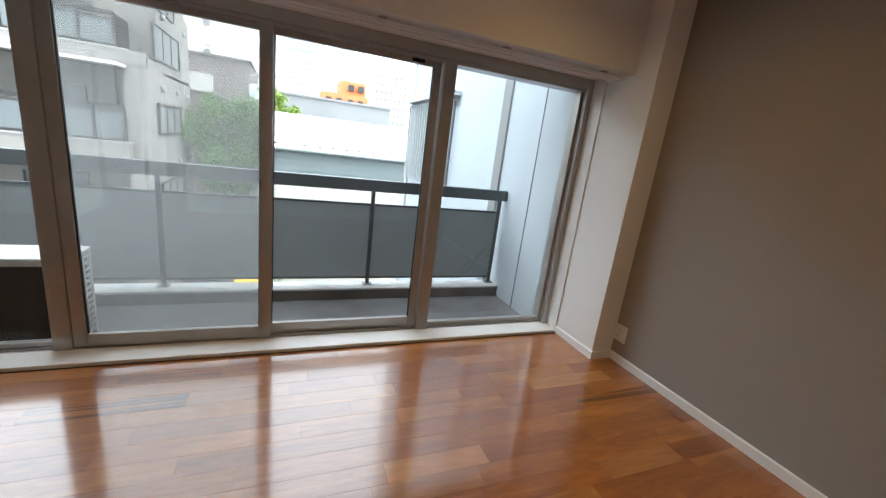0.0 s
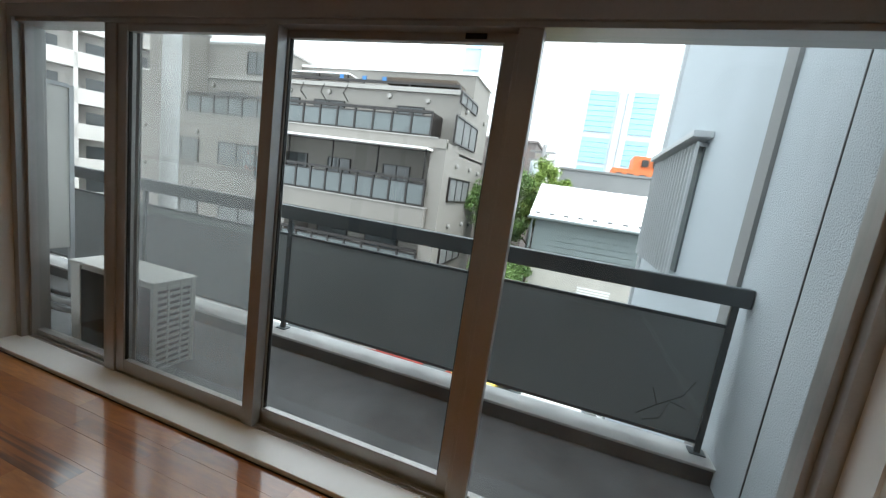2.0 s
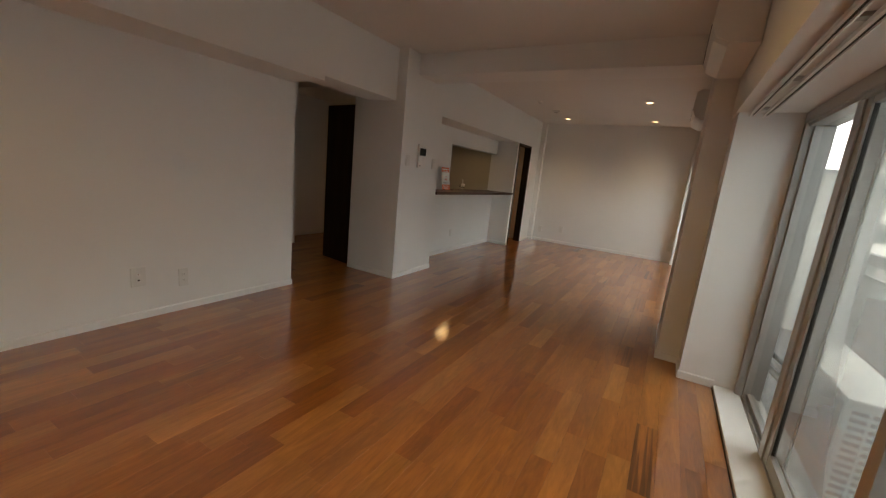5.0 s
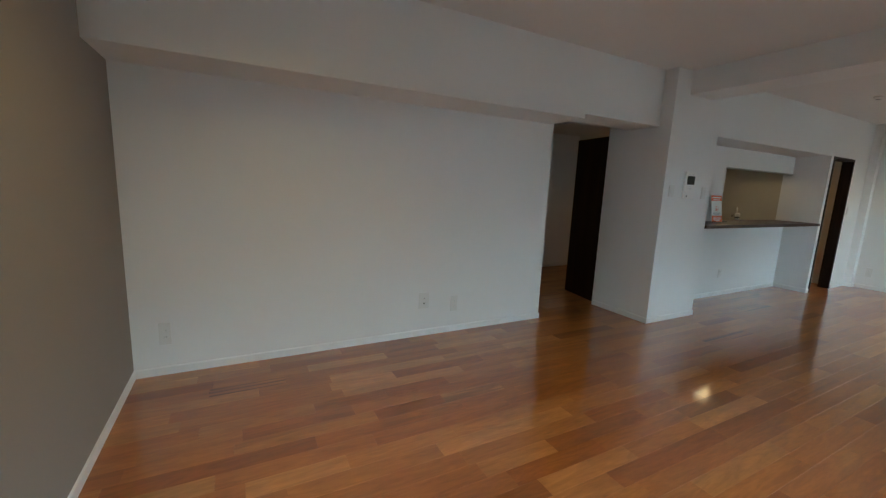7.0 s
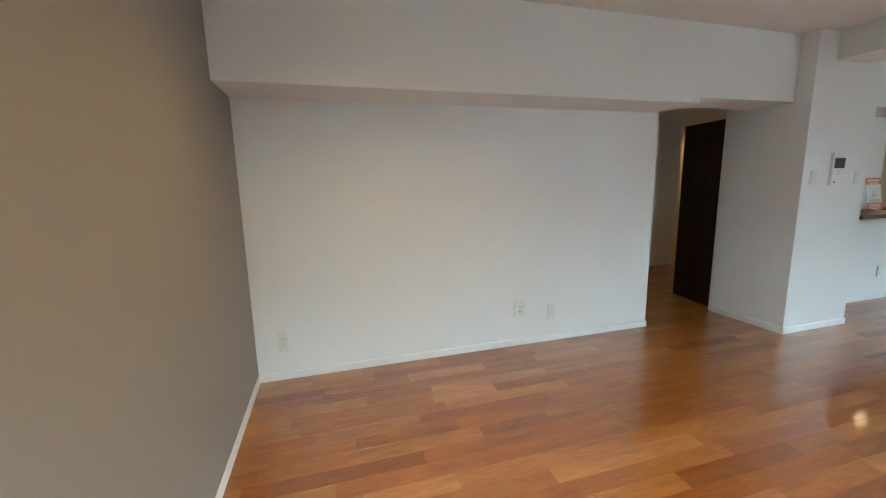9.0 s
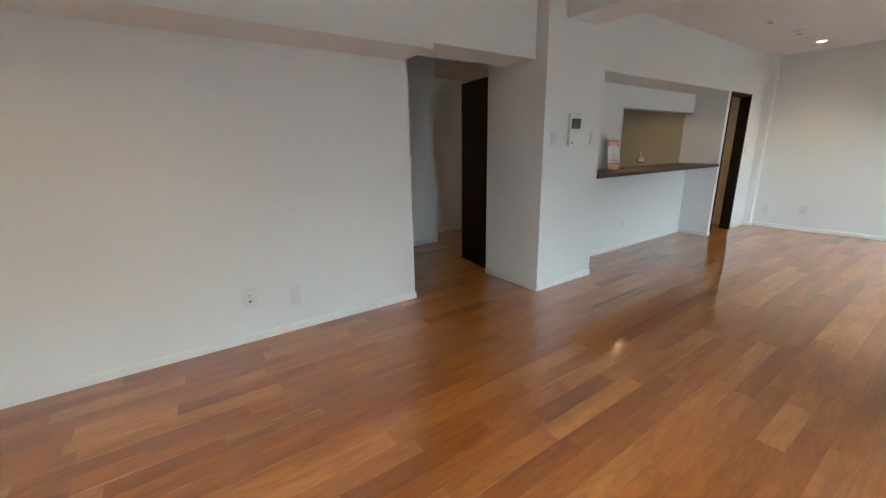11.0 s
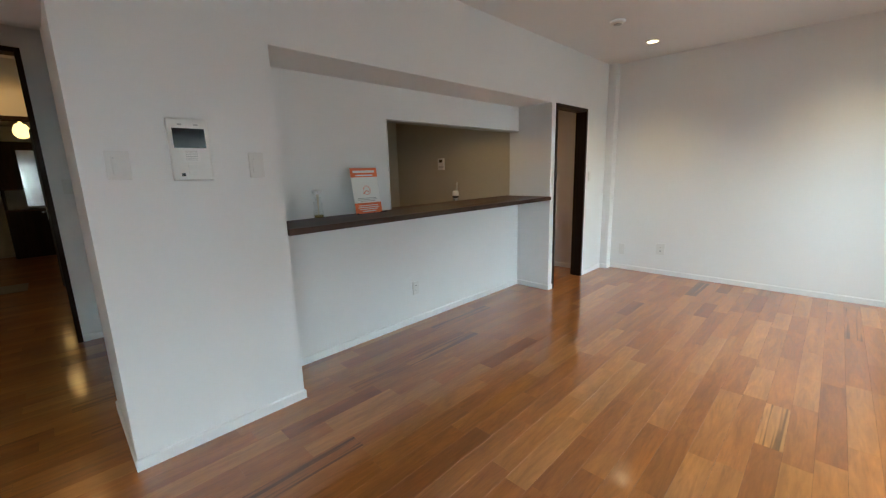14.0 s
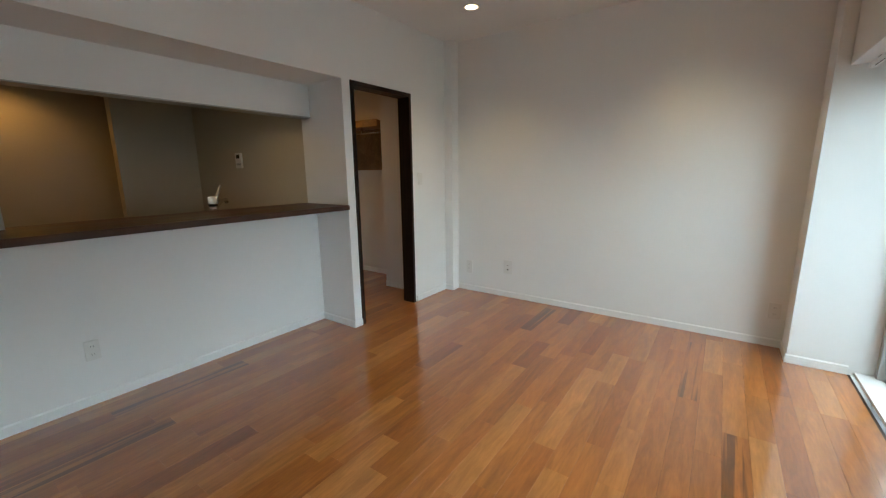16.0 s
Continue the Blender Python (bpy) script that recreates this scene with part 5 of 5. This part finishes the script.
for k in range(6):
    box_part("crown_post", (-14.3 + k * 1.9, 44.1, 21.1), (-13.95 + k * 1.9, 44.3, 23.0), STEELBLD, plain)
for k in range(6):
    z = -0.35 + k * 3.36
    w = box_part("window", (-9.78, 43.93, z), (-9.18, 44.0, z + 1.42), GREYBLD, plain)
    for x in (-9.68, -9.38):
        box_part("window_hood", (x, 43.7, z + 1.62), (x + 0.18, 43.93, z + 1.8), GREYBLD, w)
    box_part("floor_joint", (-14.4, 43.985, z - 0.9), (-4.2, 44.0, z - 0.85), STEELBLD, plain)
tower("tower_block", 25.5, 37.0, 143.0, 155.0, 24.0, 12, 7, STEELBLD, "distant pale residential tower with many windows", balcony=False, face="", glassmat=GREYBLD)

cyan = thing("office_tower", (2, 125, GROUND), "distant office tower with cyan glass and pale steel piers", "building")
box_part("wall", (-6.5, 119.6, GROUND), (14.0, 135.0, 33.0), STEELBLD, cyan)
for a, b in ((-3.6, 3.6), (7.2, 13.8)):
    for z0, z1 in ((22.0, 33.2), (13.5, 20.5), (4.0, 12.5)):
        n = 8 if z0 > 20 else 5
        for k in range(n):
            zz = z0 + (z1 - z0) * k / n
            box_part("glass_band", (a, 119.2, zz + 0.12), (b, 119.6, zz + (z1 - z0) / n - 0.05), CYAN, cyan)
for x in (-6.2, 4.3, 6.3):
    box_part("pier", (x, 118.9, GROUND), (x + 1.4, 119.6, 34.5), WHITEBLD, cyan)
    for k in range(14):
        box_part("pier_window", (x + 0.35, 118.8, 3 + k * 2.2), (x + 1.05, 118.9, 4.4 + k * 2.2), STEELBLD, cyan)

orange = thing("orange_building", (6, 92, GROUND), "distant orange building with dark window openings", "building")
box_part("wall", (1.8, 89.0, GROUND), (11.5, 97.0, 11.2), ORANGEBLD, orange)
box_part("wall", (5.6, 89.5, 11.2), (11.0, 97.0, 14.0), ORANGEBLD, orange)
for x in (2.6, 4.8, 7.2, 9.3):
    for z in (9.0, 6.0, 12.0):
        if z < 11 or x > 6:
            # solid dark block; the opening's shade is only its colour
            box_part("window", (x, 88.9, z), (x + 1.2, 89.6, z + 1.3), OPENINGSHADE, orange)

orange.matrix_basis = pose(2.4, 0, -1.2) @ orange.matrix_basis

grey = thing("grey_building", (-7, 30, GROUND), "brown-grey rendered building behind the trees", "building")
box_part("wall", (-12.0, 28.0, GROUND), (-4.6, 36.0, 5.15), TAUPEBLD, grey)
box_part("parapet", (-12.1, 27.9, 5.15), (-4.5, 36.1, 5.3), TAUPEBLD, grey)
box_part("wall_panel", (-8.0, 27.8, 3.0), (-6.7, 28.0, 4.05), CREAMBLD, grey)
box_part("wall_panel", (-8.6, 27.8, 0.6), (-7.0, 28.0, 1.3), CREAMBLD, grey)
low = thing("low_building", (1, 34, GROUND), "low grey flat-roofed building behind the white roof", "building")
box_part("wall", (-2.8, 30.5, GROUND), (5.4, 38.0, 3.8), GREYBLD, low)
box_part("coping", (-2.9, 30.4, 3.8), (5.5, 38.1, 3.95), GREYBLD, low)

house = thing("workshop_house", (1, 19, GROUND), "low house with white sheet roof and green-grey siding", "house")
box_part("lower_wall", (-2.75, 17.4, GROUND), (6.0, 22.5, -1.05), STUCCO, house)
box_part("upper_wall", (-2.75, 17.38, -1.05), (6.0, 22.5, 0.52), SIDING, house)
for k in range(5):
    box_part("siding_board", (-2.76, 17.33, -1.0 + k * 0.27), (6.0, 17.375, -0.755 + k * 0.27), SIDING, house)
bm = bmesh.new()
add_prism(bm, [(17.0, 0.46), (17.0, 0.54), (20.2, 2.12), (22.9, 0.7), (22.9, 0.6), (20.2, 1.98)], "x", -3.05, 6.3)
roof = part("roof", bm, ROOF, house, "white standing-seam sheet roof")
for i in range(15):
    x = -3.0 + i * 0.62
    bm = bmesh.new()
    add_prism(bm, [(17.0, 0.54), (17.0, 0.58), (20.2, 2.16), (20.2, 2.12)], "x", x, x + 0.04)
    part("seam", bm, ROOF, roof)
    bm = bmesh.new()
    add_tube(bm, [(x + 0.2, 17.25, 0.71), (x + 0.42, 17.25, 0.71)], 0.05, 6)
    part("snow_stop", bm, GREYBLD, roof)
bm = bmesh.new()
add_tube(bm, [(-3.1, 16.95, 0.46), (6.3, 16.95, 0.46)], 0.06, 8)
part("gutter", bm, SIDING, house)
bm = bmesh.new()
add_tube(bm, [(-2.85, 16.98, 0.44), (-2.9, 17.2, 0.2), (-2.9, 17.2, GROUND)], 0.05, 8)
part("downpipe", bm, SIDING, house)
for k in range(9):
    box_part("vent_slat", (-0.4, 17.36, -3.4 + k * 0.12), (1.0, 17.398, -3.33 + k * 0.12), WHITEBLD, house)
tank = thing("utility_pole", (-3.6, 24.0, GROUND), "utility pole with transformer and cross-arms", "pole")
bm = bmesh.new()
add_tube(bm, [(-3.6, 24.0, GROUND), (-3.6, 24.0, 4.6)], [0.17, 0.12], 10)
part("shaft", bm, GREYBLD, tank)
for z in (4.1, 3.6):
    box_part("cross_arm", (-4.5, 23.95, z), (-2.9, 24.05, z + 0.1), GREYBLD, tank)
bm = bmesh.new()
add_lathe(bm, [(0.28, 0), (0.3, 0.05), (0.3, 0.75), (0.24, 0.85)], (-4.0, 23.8, 2.7), 14)
part("transformer", bm, STEELBLD, tank)


def tree(x, y, base, crown_z, rx, rz, leaves, mat, seed, label):
    rnd = random.Random(seed)
    ob = thing("tree", (x, y, base), label, "tree")
    bm = bmesh.new()
    add_tube(bm, [(x, y, base), (x + 0.1, y, base + (crown_z - base) * 0.5), (x - 0.05, y + 0.1, crown_z)], [0.2, 0.14, 0.08], 8)
    tips = []
    for k in range(9):
        a, e = k * 2.4, rnd.uniform(0.1, 1.2)
        s = Vector((x, y, base + (crown_z - base) * rnd.uniform(0.45, 0.95)))
        d = Vector((math.cos(a) * math.cos(e) * rx, math.sin(a) * math.cos(e) * rx, math.sin(e) * rz)) * rnd.uniform(0.6, 0.9)
        add_tube(bm, [s, s + d * 0.5 + Vector((0, 0, 0.15)), s + d], [0.07, 0.045, 0.015], 6)
        tips.append(s + d)
    part("trunk", bm, BARK, ob)
    verts, faces = [], []
    clumps = []
    for k in range(34):
        a, u = rnd.uniform(0, math.tau), rnd.uniform(-1, 1)
        r = rnd.uniform(0.4, 1.12)
        q = math.sqrt(1 - u * u)
        clumps.append((Vector((x + rx * r * q * math.cos(a), y + rx * r * q * math.sin(a), crown_z + rz * r * u)), rnd.uniform(0.22, 0.5) * rx * 0.55))
    for k in range(leaves):
        c, s = clumps[rnd.randrange(len(clumps))]
        p = c + Vector((rnd.gauss(0, 1), rnd.gauss(0, 1), rnd.gauss(0, 0.8))) * s * 0.62
        n = Vector((rnd.uniform(-1, 1), rnd.uniform(-1, 1), rnd.uniform(-0.3, 1))).normalized()
        t1 = n.orthogonal().normalized()
        t1.rotate(Matrix.Rotation(rnd.uniform(0, math.tau), 3, n))
        t2 = n.cross(t1)
        w, l = rnd.uniform(0.028, 0.048), rnd.uniform(0.055, 0.10)
        i = len(verts)
        verts += [p - t1 * l, p + t2 * w, p + t1 * l, p - t2 * w]
        faces.append((i, i + 1, i + 2, i + 3))
    me = bpy.data.meshes.new("crown")
    me.from_pydata(verts, [], faces)
    me.materials.append(mat)
    crown = new("crown", me)
    crown.parent = ob
    crown.matrix_parent_inverse = ob.matrix_basis.inverted()
    return ob


tree(-5.2, 20.3, GROUND, 0.2, 1.75, 2.4, 26000, LEAF, 3, "leafy green street tree beside the apartment building")
tree(-3.2, 22.0, GROUND, 1.5, 1.5, 1.7, 15000, LEAFLIGHT, 5, "yellow-green leafy tree behind the white roof")
tree(-3.9, 16.2, GROUND, -2.6, 1.5, 1.2, 15000, LEAF, 9, "low bushy green tree by the house")
tree(-30.5, 20.0, GROUND, -1.0, 2.6, 2.2, 6000, LEAF, 12, "green tree at the far end of the street")


def hedge(x, y, seed):
    tree(x, y, GROUND, GROUND + 1.0, 0.9, 0.6, 1500, LEAF, seed, "low green shrub by the street")


for k, x in enumerate((-9.0, -12.0, -2.0)):
    hedge(x, 13.0, 20 + k)


def car(x, y, turn, paint, label):
    ob = thing("parked_car", (0, 0, 0), label, "car", "parked cars")
    bm = bmesh.new()
    add_prism(bm, [(-2.0, 0.28), (-2.0, 0.75), (-1.35, 0.88), (1.75, 0.95), (2.0, 0.8), (2.0, 0.28)], "y", -0.82, 0.82)
    bmesh.ops.bevel(bm, geom=bm.edges[:], offset=0.05, segments=2, affect="EDGES")
    part("body", bm, paint, ob)
    bm = bmesh.new()
    add_prism(bm, [(-1.2, 0.86), (-0.6, 1.42), (1.2, 1.45), (1.75, 0.92)], "y", -0.72, 0.72)
    bmesh.ops.bevel(bm, geom=bm.edges[:], offset=0.06, segments=2, affect="EDGES")
    part("cabin", bm, WINGLASS, ob)
    box_part("roof_panel", (-0.6, -0.62, 1.43), (1.15, 0.62, 1.475), paint, ob, bevel=0.01)
    for wx in (-1.25, 1.25):
        for wy in (-0.75, 0.75):
            bm = bmesh.new()
            add_tube(bm, [(wx, wy - 0.1, 0.31), (wx, wy + 0.1, 0.31)], 0.31, 16)
            wheel = part("wheel", bm, RUBBER, ob)
            bm = bmesh.new()
            add_tube(bm, [(wx, wy - 0.11, 0.31), (wx, wy + 0.11, 0.31)], 0.19, 12)
            part("rim", bm, CHROME, wheel)
    ob.matrix_basis = pose(x, y, GROUND, 0, 0, turn)


car(-1.0, 10.5, 0, CARWHITE, "white car parked along the street")
car(-6.0, 10.6, 0, CARRED, "red car parked along the street")
car(-11.5, 10.4, 0, CARWHITE, "white car parked along the street")
car(-3.4, 13.0, 90, CARYELLOW, "yellow car parked beside the shrubs")

# street wall between the plots
low_wall = thing("garden_wall", (-15, 12.6, GROUND), "pale concrete garden wall along the street", "wall")
box_part("wall", (-28.0, 12.5, GROUND), (-7.4, 12.7, GROUND + 1.5), CREAMBLD, low_wall)
box_part("coping", (-28.0, 12.45, GROUND + 1.5), (-7.4, 12.75, GROUND + 1.58), TANLIGHT, low_wall)

# ---- floorboards ----
# rows 0.11 m wide along x; the living-room rows nearest the walk are boards of their own, the rest one joined sheet
WIDTH, GAP, THICK = 0.110, 0.0006, 0.012
lengths = (0.46, 0.61, 0.76, 0.91)
board_mesh = {}


def add_board(bm, x0, x1, y0, y1, drop=0.0):
    b = 0.00025
    z0, z1 = -THICK, 0.0 - drop
    lo = [bm.verts.new(p) for p in ((x0, y0, z1 - b), (x1, y0, z1 - b), (x1, y1, z1 - b), (x0, y1, z1 - b))]
    hi = [bm.verts.new(p) for p in ((x0 + b, y0 + b, z1), (x1 - b, y0 + b, z1), (x1 - b, y1 - b, z1), (x0 + b, y1 - b, z1))]
    ft = [bm.verts.new(p) for p in ((x0, y0, z0), (x1, y0, z0), (x1, y1, z0), (x0, y1, z0))]
    bm.faces.new(hi)
    for k in range(4):
        j = (k + 1) % 4
        bm.faces.new((lo[k], lo[j], hi[j], hi[k]))
        bm.faces.new((ft[k], ft[j], lo[j], lo[k]))


rnd = random.Random(41)
living_floor = tagged(new("floor"), "warm cherry-toned glossy wooden plank floor", kind="structure")
rest = bmesh.new()
count = 0
row = 0
y = 0.0
while y > -12.0:
    x, end = (-9.848, 0.0) if y > -4.1 else (-9.848, -3.395)
    x -= rnd.uniform(0, 0.7)
    while x < end:
        l = rnd.choice(lengths)
        a, b = max(x, -9.848), min(x + l, end)
        x += l
        if b - a < 0.05:
            continue
        near = -3.25 < y <= 0 and -7.6 < b and b - a > l - 1e-6 and count < 300
        if near:
            if l not in board_mesh:
                bm = bmesh.new()
                add_board(bm, 0.0001, l - 0.0001, -WIDTH + GAP / 2, -GAP / 2)
                board_mesh[l] = mesh_of("plank", bm, FLOOR)
            ob = new("plank", board_mesh[l])
            ob.location = (a, y, 0)
            ob.parent = living_floor
            count += 1
        else:
            add_board(rest, a + 0.0001, b - 0.0001, y - WIDTH + GAP / 2, y - GAP / 2)
    y -= WIDTH
    row += 1
tagged(part("floor_rest", rest, FLOOR, living_floor), "glossy wooden planks", kind="stuff")
